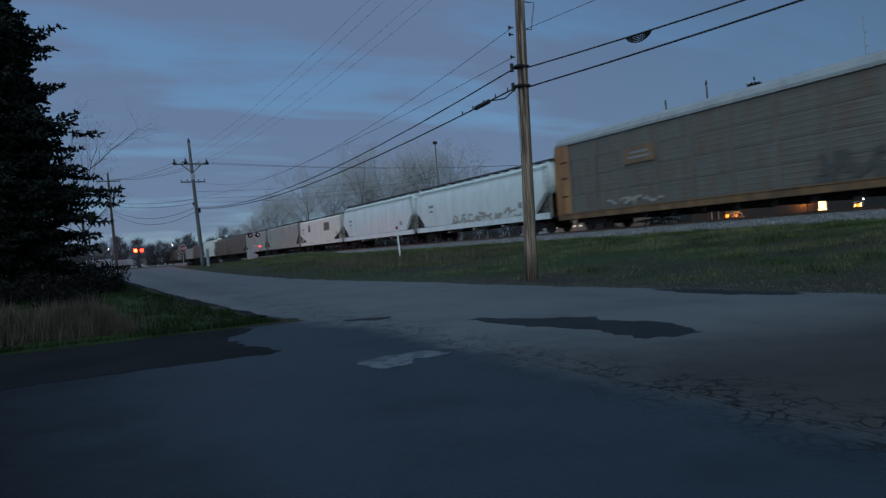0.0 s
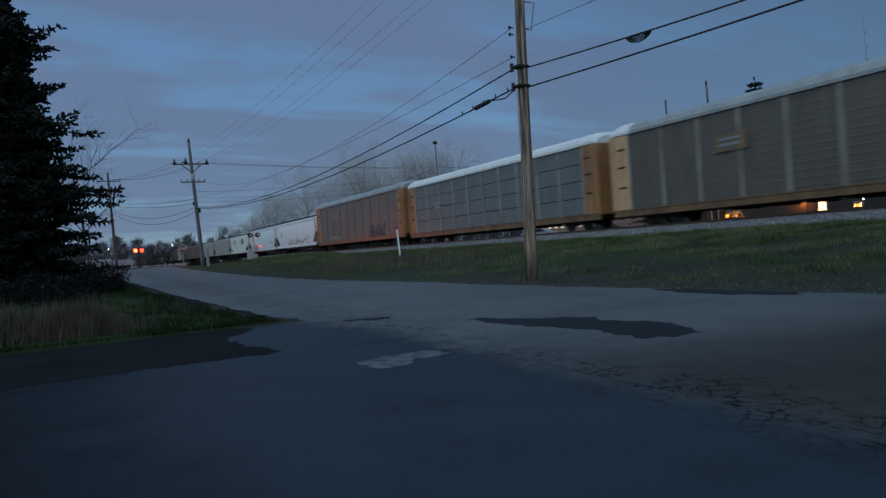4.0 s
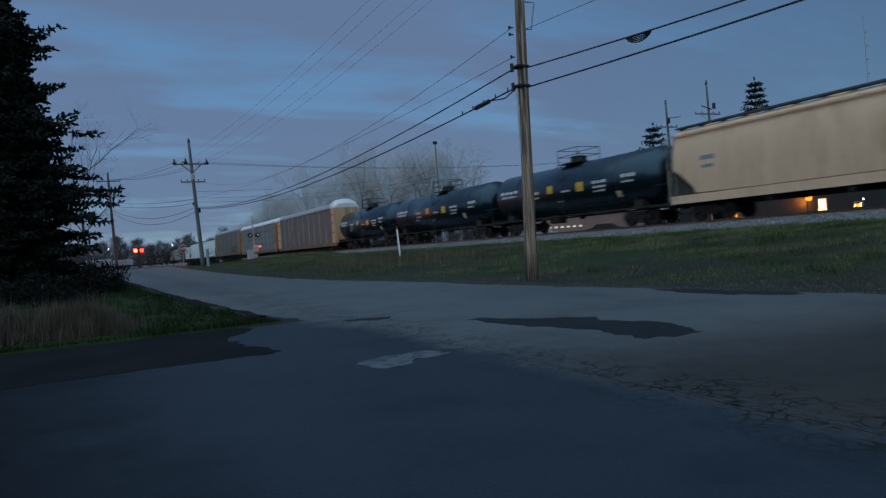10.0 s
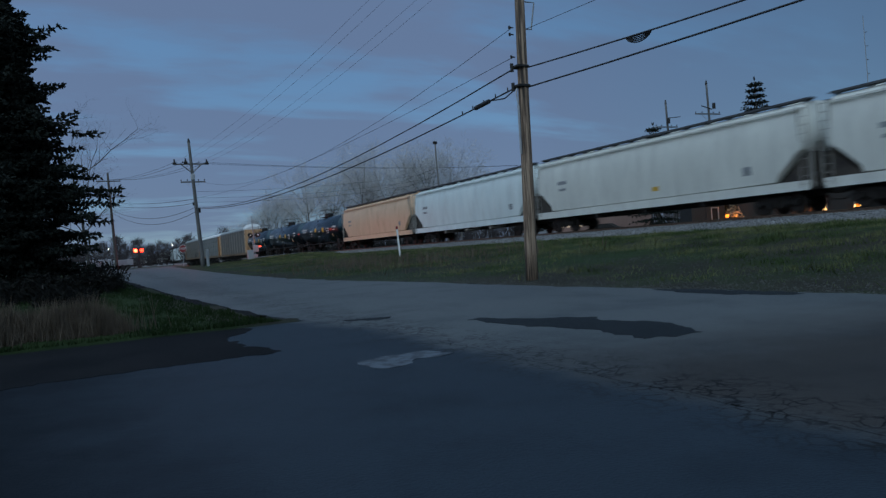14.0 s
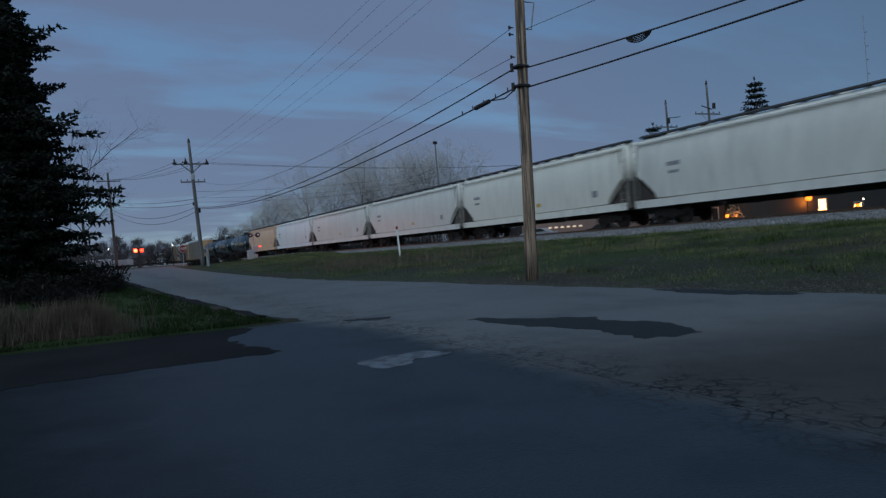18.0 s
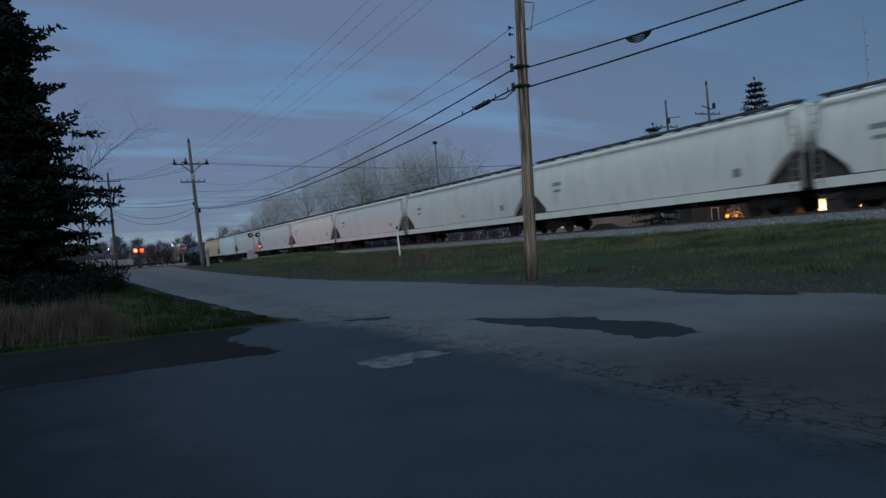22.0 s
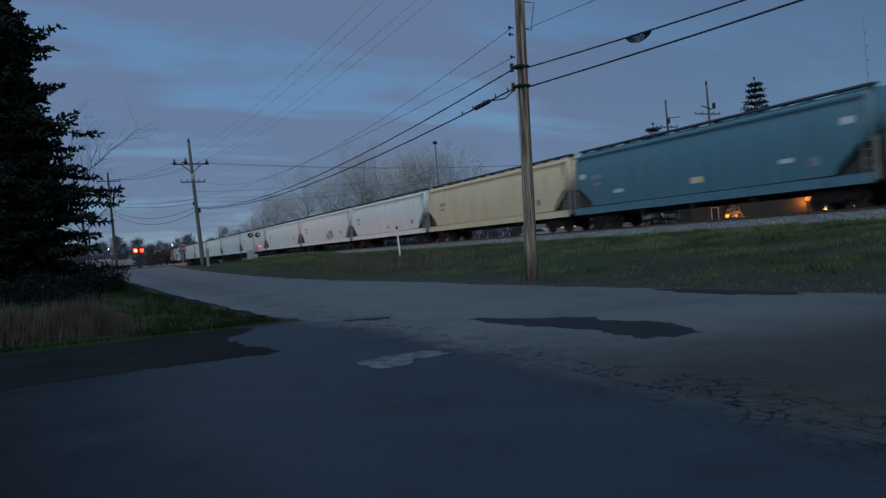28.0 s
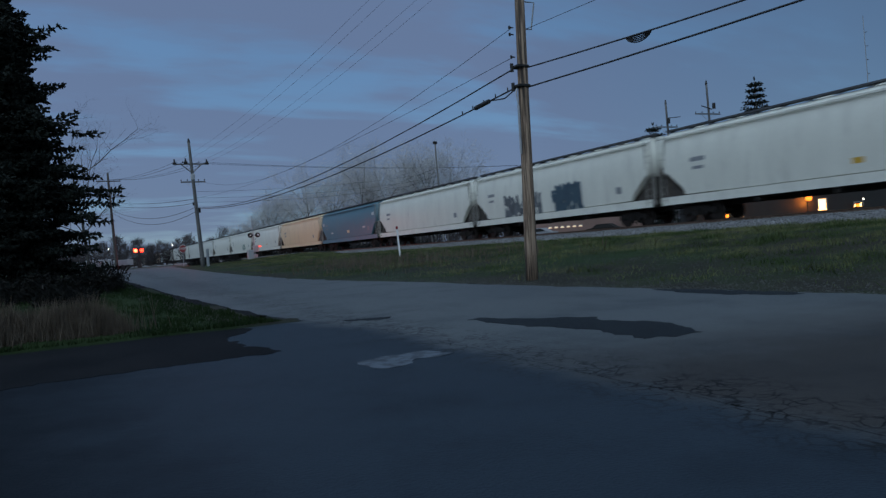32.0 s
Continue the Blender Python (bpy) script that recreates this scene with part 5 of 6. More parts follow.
# ---------------------------------------------------------------- trees
def bare_tree(name, at, height, spread, seed, label, trunks=1, twig_depth=5, group="bare trees behind the track", r0=None, twig_r=0.012, twig_mat="twig"):
    """A leafless tree: a tapered trunk, limbs, and a crown of fine twigs."""
    rng = random.Random(seed)
    tree = thing(name, Matrix.Translation(at), label, "tree", group)
    wood, fine = Build(), Build()

    up = Vector((0, 0, 1))

    def limb(p, d, length, r, depth):
        segs = (6, 5, 4, 3, 2)[min(depth, 4)]
        last = depth >= twig_depth - 1
        kids = 0 if last else (2.3, 1.9, 2.4, 2.6, 0)[min(depth, 4)]
        bend = (0.07, 0.12, 0.18, 0.22, 0.25)[min(depth, 4)]
        for k in range(segs):
            d = (d + Vector((rng.gauss(0, bend), rng.gauss(0, bend), rng.gauss(0.03, bend * 0.6)))).normalized()
            q = p + d * length / segs
            r1 = r * (1 - (0.55 if depth == 0 else 0.8) / segs)
            if last:
                # the finest twigs are slivers
                w = d.orthogonal().normalized() * max(r, twig_r)
                fine.add([p - w, p + w, q + w * 0.3], [(0, 1, 2)])
            else:
                (wood if depth < 2 else fine).tube(p, q, r, r1, n=(8, 5, 3, 3, 3)[min(depth, 4)], caps=False)
            if (depth > 0 or k > 1) and kids:
                for _ in range(int(kids + rng.random())):
                    az = rng.uniform(0, 6.283)
                    side = d.orthogonal().normalized()
                    side = (side * math.cos(az) + d.cross(side) * math.sin(az)).normalized()
                    tilt = radians(rng.uniform(24, 62)) * spread / 0.7
                    nd = (d * math.cos(tilt) + side * math.sin(tilt) + up * (0.18 if depth < 2 else 0.05)).normalized()
                    t = (k + 1) / segs
                    reach = rng.uniform(0.55, 0.78) if depth == 0 else rng.uniform(0.42, 0.62) * (1.25 - 0.6 * t)
                    limb(q, nd, length * reach, r1 * rng.uniform(0.45, 0.62), depth + 1)
            p, r = q, r1

    for k in range(trunks):
        a = 2 * math.pi * k / max(1, trunks) + rng.random()
        off = Vector((math.cos(a), math.sin(a), 0)) * (0.35 if trunks > 1 else 0)
        limb(off - Vector((0, 0, 0.2)), (up + off * 0.4).normalized(), height * 0.60, (r0 or height * 0.0095), 0)
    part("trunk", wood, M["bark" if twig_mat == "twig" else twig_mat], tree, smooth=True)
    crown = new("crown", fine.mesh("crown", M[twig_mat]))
    crown.parent = tree
    return tree


TREES = [(37.4, 178.3, 11.0), (39.7, 175.8, 14.5), (41.8, 172.3, 16.3), (37.8, 146.4, 15.0), (39.8, 144.8, 15.6), (48.7, 162.5, 21.6), (41.0, 128.9, 18.8),
         (45.0, 134.3, 18.4), (51.3, 141.0, 22.2), (45.2, 117.4, 20.1), (48.1, 119.0, 19.7), (51.2, 120.2, 19.7), (44.9, 100.5, 16.2), (48.0, 102.5, 16.8),
         (51.0, 104.8, 17.5), (44.9, 87.9, 15.9), (48.0, 89.8, 16.7), (51.0, 91.3, 17.0)]
for k, (x, y, h) in enumerate(TREES):
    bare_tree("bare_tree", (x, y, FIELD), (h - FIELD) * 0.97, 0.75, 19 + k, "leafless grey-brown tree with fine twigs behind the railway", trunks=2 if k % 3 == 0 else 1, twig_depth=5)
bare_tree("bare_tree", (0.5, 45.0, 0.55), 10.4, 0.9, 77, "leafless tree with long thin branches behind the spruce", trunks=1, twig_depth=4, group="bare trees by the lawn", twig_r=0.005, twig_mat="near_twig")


def spruce(at, height, profile, seed, label, boughs, whorls=0):
    """A spruce: tapered trunk, and whorls of boughs that droop and turn up at the tip, each a fan of needled branchlets.
    profile: (height, reach) of its layers or, where whorls says how many there are, knots between which they lie."""
    near = whorls == 0
    rng = random.Random(seed)
    tree = thing("spruce_tree", Matrix.Translation(at), label, "tree", "spruces")
    part("trunk", Build().tube((0, 0, -0.2), (0, 0, height), height * 0.018, 0.02, n=9), M["bark"], tree, smooth=True)
    b = Build()
    up = Vector((0, 0, 1))

    def sprig(p, d, length, r):
        # a needled twig: a ragged three-sided spindle
        mid = p + d * length * 0.42
        q = p + d * length
        a = d.orthogonal().normalized()
        c = d.cross(a)
        t = rng.uniform(0, 2.1)
        e = [(a * math.cos(t + k * 2.094) + c * math.sin(t + k * 2.094)) * r * rng.uniform(0.7, 1.2) for k in range(3)]
        b.add([p, mid + e[0], mid + e[1], mid + e[2], q], [(0, 1, 2), (0, 2, 3), (0, 3, 1), (4, 2, 1), (4, 3, 2), (4, 1, 3)])

    nodes, gap, size = (10, 0.09, 0.8) if near else (6, 0.30, 1.0)
    layers = list(profile) if near else [(height * (0.02 + 0.97 * k / whorls), between(height * (0.02 + 0.97 * k / whorls), profile)) for k in range(whorls)]
    if near:
        # short inner boughs fill the crown between the layers
        layers += [((za + zb) / 2, 0.74 * min(ra, rb)) for (za, ra), (zb, rb) in zip(profile, profile[1:])]
    for z, reach in layers:
        z += rng.uniform(-0.07, 0.07)
        t = z / height
        n = max(5, int(boughs * (1 - 0.5 * t)))
        turn = rng.uniform(0, 6.28)
        for k in range(n):
            az = turn + 2 * math.pi * (k + rng.random() * 0.7) / n
            length = reach * (rng.uniform(0.55, 0.9) if rng.random() < 0.5 else rng.uniform(0.9, 1.05))
            out = Vector((math.cos(az), math.sin(az), 0))
            side = Vector((-out.y, out.x, 0))
            lift = 0.55 * t * t - 0.10 + rng.uniform(-0.05, 0.05)
            pts = [Vector((0, 0, z)) + out * length * q + up * length * (lift * q - 0.26 * q * q + 0.22 * q ** 3) for q in [i / nodes for i in range(nodes + 1)]]
            for i in range(nodes):
                b.tube(pts[i], pts[i + 1], 0.012 * length * (1 - i / nodes) + 0.012, 0.012 * length * (1 - (i + 1) / nodes) + 0.01, n=3, caps=False)
                q = (i + 0.5) / nodes
                if q < 0.15 and near:
                    continue
                for sgn in (-1, 1):
                    p = pts[i].lerp(pts[i + 1], rng.random())
                    d = (out * rng.uniform(0.6, 1.1) + side * sgn * rng.uniform(0.5, 1.0) + up * rng.uniform(-0.30, 0.12)).normalized()
                    reach2 = (0.30 * length * (1 - q) + 0.26 * size) * rng.uniform(0.7, 1.25)
                    for m in range(max(2, int(reach2 / gap))):
                        o = p + d * (m + 0.4) * gap - up * 0.05 * m * gap
                        e = (d + Vector((rng.gauss(0, 0.55), rng.gauss(0, 0.55), rng.gauss(0.02, 0.45)))).normalized()
                        sprig(o, e, size * rng.uniform(0.20, 0.32), size * 0.08)
                # short twigs hang under the bough and stand on it
                for _ in range(3 if near else 1):
                    e = (out * rng.uniform(-0.1, 0.6) + side * rng.gauss(0, 0.3) + up * rng.choice((-1, -1, 0.6))).normalized()
                    sprig(pts[i].lerp(pts[i + 1], rng.random()), e, size * rng.uniform(0.18, 0.34), size * 0.07)
            for _ in range(4):
                e = (out + side * rng.gauss(0, 0.35) + up * rng.uniform(-0.1, 0.55)).normalized()
                sprig(pts[-1] - out * 0.08, e, size * rng.uniform(0.22, 0.36), size * 0.06)
    for _ in range(5):
        sprig(Vector((0, 0, height - 0.3 * size)), (up + Vector((rng.gauss(0, 0.2), rng.gauss(0, 0.2), 0))).normalized(), size * rng.uniform(0.4, 0.6), size * 0.07)
    crown = new("crown", b.mesh("crown", M["needle"]))
    crown.parent = tree
    return tree


spruce((-2.3, 31.4, 0.35), 14.3, [(0.3, 3.5), (0.9, 3.4), (1.6, 3.3), (2.3, 3.2), (2.9, 3.3), (3.5, 3.7), (4.1, 4.2), (4.6, 4.3), (5.2, 3.4), (5.7, 2.8), (6.3, 3.1), (6.9, 3.55), (7.4, 1.9), (7.9, 1.6),
                                  (8.35, 2.7), (8.9, 1.4), (9.6, 1.7), (10.1, 2.5), (10.6, 1.5), (11.1, 1.0), (11.8, 0.8), (12.6, 0.55), (13.4, 0.3)], 5,
       "tall dark spruce with layered upturned boughs by the lawn", 16)
spruce((65.8, 50.2, FIELD), 15.9, [(0.5, 4.4), (6.0, 4.0), (15.9, 0.05)], 6, "dark pointed spruce beyond the railway", 12, whorls=24)
spruce((55.9, 55.6, FIELD), 11.8, [(0.5, 3.6), (6.0, 2.8), (11.8, 0.1)], 7, "small dark spruce beyond the railway", 11, whorls=17)


def shrub(at, r, h, seed, label, mat="shrub"):
    rng = random.Random(seed)
    b = Build()
    for _ in range(int(700 * r)):
        a, q = rng.uniform(0, 6.283), rng.random() ** 0.5
        p = Vector((r * q * math.cos(a), r * q * math.sin(a), h * rng.random() * (1 - 0.5 * q)))
        d = Vector((rng.uniform(-1, 1), rng.uniform(-1, 1), rng.uniform(0, 1.4))).normalized() * rng.uniform(0.15, 0.4)
        s = d.orthogonal().normalized() * rng.uniform(0.01, 0.03)
        b.add([p - s, p + s, p + d], [(0, 1, 2)])
        b.add([p - s * 0.5 + d * 0.3, p + s * 1.6, p + d * 0.8 + s], [(0, 1, 2)])
    stem = Build().tube((0, 0, -0.1), (0, 0, h * 0.6), 0.04, 0.02, n=6)
    sh = thing("shrub", Matrix.Translation(at), label, "shrub", "shrubs")
    part("stem", stem, M["bark"], sh)
    part("foliage", b.mesh("foliage", M[mat]), None, sh)
    return sh


for i, (x, y, r, h) in enumerate([(-3.5, 26.0, 1.6, 1.6), (-1.2, 28.0, 1.3, 1.1), (0.3, 30.5, 1.3, 1.25), (-5.5, 24.0, 2.0, 1.9), (0.7, 34.0, 1.2, 1.5), (-0.4, 24.5, 0.9, 0.6), (10.9, 77.5, 0.8, 0.6), (12.8, 79.5, 1.0, 0.6), (15.8, 83.5, 1.2, 0.8)]):
    shrub((x, y, base(y)), r, h, 40 + i, "low dark leafless shrub")

# far woods all round the horizon: thin bare stems and twigs
far = Build()
rng = random.Random(8)
for k in range(330):
    a = radians(-40 + 150 * k / 330 + rng.uniform(-0.3, 0.3))
    dist = 225 + rng.uniform(-15, 45)
    x, y = dist * math.sin(a), dist * math.cos(a)
    h = 8.0 + 4.5 * noise.noise((k * 0.11, 1, 2)) + rng.uniform(-1.5, 2.5)
    for _ in range(380):
        t = rng.random() ** 0.8
        w = 2.6 * (1 - 0.6 * abs(2 * t - 0.9))
        p = Vector((x + rng.gauss(0, 0.6) * w, y + rng.uniform(-2, 2), FIELD + h * t * 0.85))
        d = Vector((rng.gauss(0, 0.45), rng.gauss(0, 0.3), rng.uniform(0.4, 1))).normalized() * rng.uniform(0.8, 2.2)
        s = d.cross(Vector((x, y, 0))).normalized() * rng.uniform(0.035, 0.10) * (1.6 - t)
        far.add([p - s, p + s, p + d], [(0, 1, 2)])
tagged(new("far_woods", far.mesh("far_woods", M["far_trees"])), "low hazy line of far bare woods", "woods", kind="stuff")
scrub = Build()
for k in range(9000):
    y = 76 + 134 * rng.random()
    x = 36.5 + rng.uniform(-1.2, 3.5)
    h = 1.1 + 0.7 * noise.noise((y * 0.12, 3, 1))
    p = Vector((x, y, FIELD - 0.05 + rng.random() * h))
    d = Vector((rng.gauss(0, 0.5), rng.gauss(0, 0.5), rng.uniform(0.1, 1))).normalized() * rng.uniform(0.3, 0.7)
    s = d.orthogonal().normalized() * rng.uniform(0.03, 0.10)
    scrub.add([p - s, p + s, p + d], [(0, 1, 2)])
tagged(new("trackside_scrub", scrub.mesh("trackside_scrub", M["shrub"])), "tangled dark scrub along the far side of the track", "scrub", kind="stuff")


# ---------------------------------------------------------------- grasses
def grass_field(name, n, spot, heights, mat, label, lean=0.4, slim=1.0):
    rng = random.Random(len(label))
    b = Build()
    vs, fs = [], []
    for _ in range(n):
        x, y, z = spot(rng)
        h = rng.uniform(*heights) * max(0.35, 0.75 + 1.0 * noise.noise((x * 1.1, y * 0.8, 6.0)))
        a = rng.uniform(0, 6.283)
        w = (h * 0.07 + 0.006) * slim
        dx, dy = math.cos(a) * w, math.sin(a) * w
        lx, ly = rng.gauss(0, lean) * h, rng.gauss(0, lean) * h
        k = len(vs)
        vs += [(x - dx, y - dy, z - 0.02), (x + dx, y + dy, z - 0.02), (x + lx, y + ly, z + h)]
        fs.append((k, k + 1, k + 2))
    b.v, b.f = vs, fs
    return tagged(new(name, b.mesh(name, M[mat])), label, "grass", kind="stuff")


def bank_spot(rng):
    while True:
        y = 2 + 83 * rng.random() ** 1.4
        e = between(y, ROAD_FAR)
        x = e + 0.6 + (25.4 - e - 0.6) * rng.random() ** 0.75
        bare = noise.noise((x * 0.35, y * 0.25, 12.0)) + 0.09 * (x - e) - 0.35
        if bare + rng.uniform(-0.35, 0.35) > 0:
            return x, y, ground_height(x, y)


def lawn_spot(rng):
    y = 12.8 + 26 * rng.random() ** 1.5
    e = between(y, ROAD_NEAR) - 0.42 - 0.1 * rng.random()
    return e - 7 * rng.random() ** 1.2, y, base(y) + 0.06


def tall_spot(rng):
    cx, cy = ((-1.7, 13.6), (0.0, 13.9), (-0.9, 14.4), (-3.0, 13.9))[rng.randrange(4)]
    return cx + rng.gauss(0, 0.34), cy + rng.gauss(0, 0.22), base(cy) + 0.05


grass_field("bank_grass", 190000, bank_spot, (0.04, 0.17), "grass", "rough green grass on the railway bank", lean=0.6, slim=0.7)
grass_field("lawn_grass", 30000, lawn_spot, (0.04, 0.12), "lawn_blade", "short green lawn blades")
grass_field("tall_dry_grass", 16000, tall_spot, (0.2, 0.78), "straw", "clump of tall dry straw-coloured grass", lean=0.2, slim=0.25)


def straw_spot(rng):
    cx, cy = ((14.0, 37), (15.5, 34), (13.6, 30), (17, 29), (14.5, 42), (12.0, 33))[rng.randrange(6)]
    x, y = cx + rng.gauss(0, 1.6), cy + rng.gauss(0, 3.2)
    return x, y, ground_height(x, y)


grass_field("dry_weeds", 2600, straw_spot, (0.2, 0.6), "straw", "dry straw weeds on the railway bank", lean=0.25, slim=0.5)

# ---------------------------------------------------------------- road furniture
post = thing("marker_post", Matrix.Translation((17.0, 37.95, ground_height(17.0, 37.95))) @ pose(0, 0, 0, 0, -3, -28), "slim white marker post with a reddish cap on the bank", "post")
part("post_body", Build().box(0, 0, 0.85, 0.11, 0.05, 1.9, cut=0.01), M["sign_white"], post)
part("cap_band", Build().box(0, 0, 1.72, 0.125, 0.065, 0.18, cut=0.01), M["sign_red"], post)


def stop_sign():
    s = thing("stop_sign", Matrix.Translation((9.95, 79.5, base(79.5))) @ pose(0, 0, 0, 0, 0, -8), "red octagonal stop sign on a steel post", "road sign")
    part("sign_post", Build().box(0, 0.04, 1.15, 0.06, 0.04, 2.5), M["steel"], s)
    face = [(0.40 * math.cos(math.pi / 8 + k * math.pi / 4), -0.02, 1.95 + 0.40 * math.sin(math.pi / 8 + k * math.pi / 4)) for k in range(8)]
    rim = [(x * 1.06, y + 0.01, 1.95 + (z - 1.95) * 1.06) for x, y, z in face]
    plate = part("sign_plate", Build().plate(rim, (0, 0.012, 0)), M["sign_white"], s)
    part("sign_face", Build().plate(face, (0, 0.012, 0)), M["sign_red"], plate)
    cu = bpy.data.curves.new("lettering", "FONT")
    cu.body, cu.size, cu.align_x, cu.align_y, cu.extrude = "STOP", 0.34, "CENTER", "CENTER", 0.004
    tmp = new("lettering_curve", cu)
    me = bpy.data.meshes.new_from_object(tmp.evaluated_get(bpy.context.evaluated_depsgraph_get()))
    bpy.data.objects.remove(tmp)
    me.materials.clear()
    me.materials.append(M["sign_white"])
    part("lettering", me, None, plate, at=pose(0, -0.03, 1.95, 90, 0, 0))


stop_sign()


def lamp_unit(b_disc, b_lens, x, z, y, face):
    """Crossing lamp: black disc, hood and red lens."""
    n = 16
    b_disc.tube((x, y, z), (x, y + 0.03 * face, z), 0.30, n=n)
    b_disc.tube((x, y, z), (x, y - 0.14 * face, z), 0.13, 0.09, n=10)
    hood = []
    for q in (0.03, 0.30):
        hood.append([(x + 0.24 * math.cos(a), y + q * face, z + 0.24 * math.sin(a)) for a in [math.pi * (i / 10 * 1.3 - 0.15) for i in range(11)]])
    b_disc.loft(hood, caps=False, closed=False)
    b_lens.tube((x, y + 0.03 * face, z), (x, y + 0.08 * face, z), 0.23, 0.20, n=16)


def crossing_signal(at, turn, lit, label):
    s = thing("crossing_signal", Matrix.Translation(at) @ pose(0, 0, 0, 0, 0, turn), label, "railway signal", "crossing signals")
    part("mast", Build().tube((0, 0, -0.2), (0, 0, 2.7), 0.065, n=10), M["dark_steel"], s)
    part("mast_base", Build().box(0, 0, 0.2, 0.45, 0.45, 0.5, cut=0.04), M["dark_steel"], s)
    arm = Build().tube((-0.55, 0, 2.45), (0.55, 0, 2.45), 0.04, n=8)
    arm_ob = part("lamp_arm", arm, M["dark_steel"], s)
    for x in (-0.38, 0.38):
        disc, lens = Build(), Build()
        lamp_unit(disc, lens, x, 2.45, -0.08, -1)
        d = part("lamp_disc", disc, M["dark_steel"], arm_ob)
        part("lens", lens, M["red_lens" if x < 0 else "red_lens_low"] if lit else M["sign_red"], arm_ob, "lit red lens" if lit else "")
    return s


crossing_signal((7.1, 101.3, 1.1), -4, True, "railway crossing signal with glowing red flashers")
near_sig = thing("crossing_gate", Matrix.Translation((18.9, 85.0, FIELD + 0.2)), "lowered crossing gate with its signal mast beside the track", "crossing gate")
part("mast", Build().tube((0, 0, -0.2), (-0.15, 0, 5.2), 0.07, 0.05, n=10), M["steel"], near_sig)
ga = part("lamp_arm", Build().tube((-0.65, 0, 2.85), (0.65, 0, 2.85), 0.05, n=8), M["dark_steel"], near_sig)
for x in (-0.45, 0.45):
    d1, l1 = Build(), Build()
    lamp_unit(d1, l1, x, 2.85, 0.06, 1)
    part("lamp_disc", d1, M["dark_steel"], ga)
    part("lens", l1, M["sign_red"], ga)
    part("side_light", Build().tube((x, -0.12, 2.85), (x, -0.16, 2.85), 0.06, n=8), M["faint"], ga, "small white side light")
part("gate_motor", Build().box(0.05, -0.25, 1.2, 0.6, 0.5, 0.8, cut=0.04), M["cabinet"], near_sig)
part("mast_base", Build().box(0, 0, 0.25, 0.5, 0.5, 0.5, cut=0.04), M["cabinet"], near_sig)
arm = Build().box(0.9, 2.6, 1.35, 0.05, 7.5, 0.10, pose(0, 0, 0, 0, 0, -8))
gate_arm = part("gate_arm", arm, M["sign_white"], near_sig)
for y, x in ((-0.6, 0.45), (0.2, 0.75)):
    part("gate_lamp", Build().tube((x, y, 1.45), (x, y - 0.05, 1.45), 0.09, n=10), M["gate_lens"], gate_arm, "lit red gate lamp")
cab = thing("relay_cabinet", Matrix.Translation((18.0, 83.4, FIELD)), "grey steel relay cabinet beside the crossing", "cabinet")
part("cabinet_body", Build().box(0, 0, 0.6, 0.7, 0.6, 1.3, cut=0.03), M["cabinet"], cab)
part("cabinet_door", Build().box(0, -0.31, 0.65, 0.6, 0.03, 1.1, cut=0.01), M["cabinet"], cab)
hyd = thing("hydrant_post", Matrix.Translation((0.75, 37.2, base(37.2) + 0.05)), "pale stubby utility marker in the lawn", "marker")
part("marker_body", Build().tube((0, 0, -0.1), (0, 0, 0.55), 0.14, 0.12, n=10), M["cabinet"], hyd)
part("marker_cap", Build().tube((0, 0, 0.55), (0, 0, 0.66), 0.13, 0.05, n=10), M["cabinet"], hyd)


# ---------------------------------------------------------------- vehicles and buildings
def box_trailer(at, turn, L, h, label):
    t = thing("box_trailer", Matrix.Translation(at) @ pose(0, 0, 0, 0, 0, turn), label, "trailer", "parked trailers")
    part("box_body", Build().box(0, 0, 0.55 + h / 2, L, 2.0, h, cut=0.05), M["van_white"], t)
    part("frame", Build().box(0, 0, 0.48, L + 1.0, 1.5, 0.14), M["under"], t)
    for x in (-0.45, 0.45):
        for y in (-0.95, 0.95):
            part("wheel", Build().tube((x, y - 0.1, 0.33), (x, y + 0.1, 0.33), 0.33, n=14), M["rubber"], t)
    part("door_seam", Build().box(0.3 * L, -1.005, 0.5 + h * 0.5, 0.9, 0.02, h * 0.8), M["cabinet"], t)
    return t


def parked_car(at, turn, mat, label):
    c = thing("parked_car", Matrix.Translation(at) @ pose(0, 0, 0, 0, 0, turn), label, "car", "parked cars")
    prof = [(-2.2, 0.35), (-2.25, 0.75), (-2.0, 0.95), (-1.35, 1.0), (-0.75, 1.42), (0.75, 1.46), (1.5, 1.02), (2.15, 0.92), (2.25, 0.6), (2.2, 0.35)]
    part("body", Build().loft([[(x, -0.85, z) for x, z in prof], [(x * 1.01, -0.88 * 0.9, z + 0.01) for x, z in prof], [(x * 1.01, 0.88 * 0.9, z + 0.01) for x, z in prof], [(x, 0.85, z) for x, z in prof]]), mat, c)
    for s in (-1, 1):
        part("side_window", Build().plate([(-1.2, s * 0.855, 1.03), (-0.7, s * 0.855, 1.36), (0.7, s * 0.855, 1.39), (1.3, s * 0.855, 1.04)], (0, s * 0.01, 0)), M["dark_steel"], c)
        for x in (-1.35, 1.4):
            w = part("wheel", Build().tube((x, s * 0.72, 0.33), (x, s * 0.9, 0.33), 0.33, n=16), M["rubber"], c)
            part("rim", Build().tube((x, s * 0.9, 0.33), (x, s * 0.91, 0.33), 0.2, n=12), M["steel"], w)
    return c


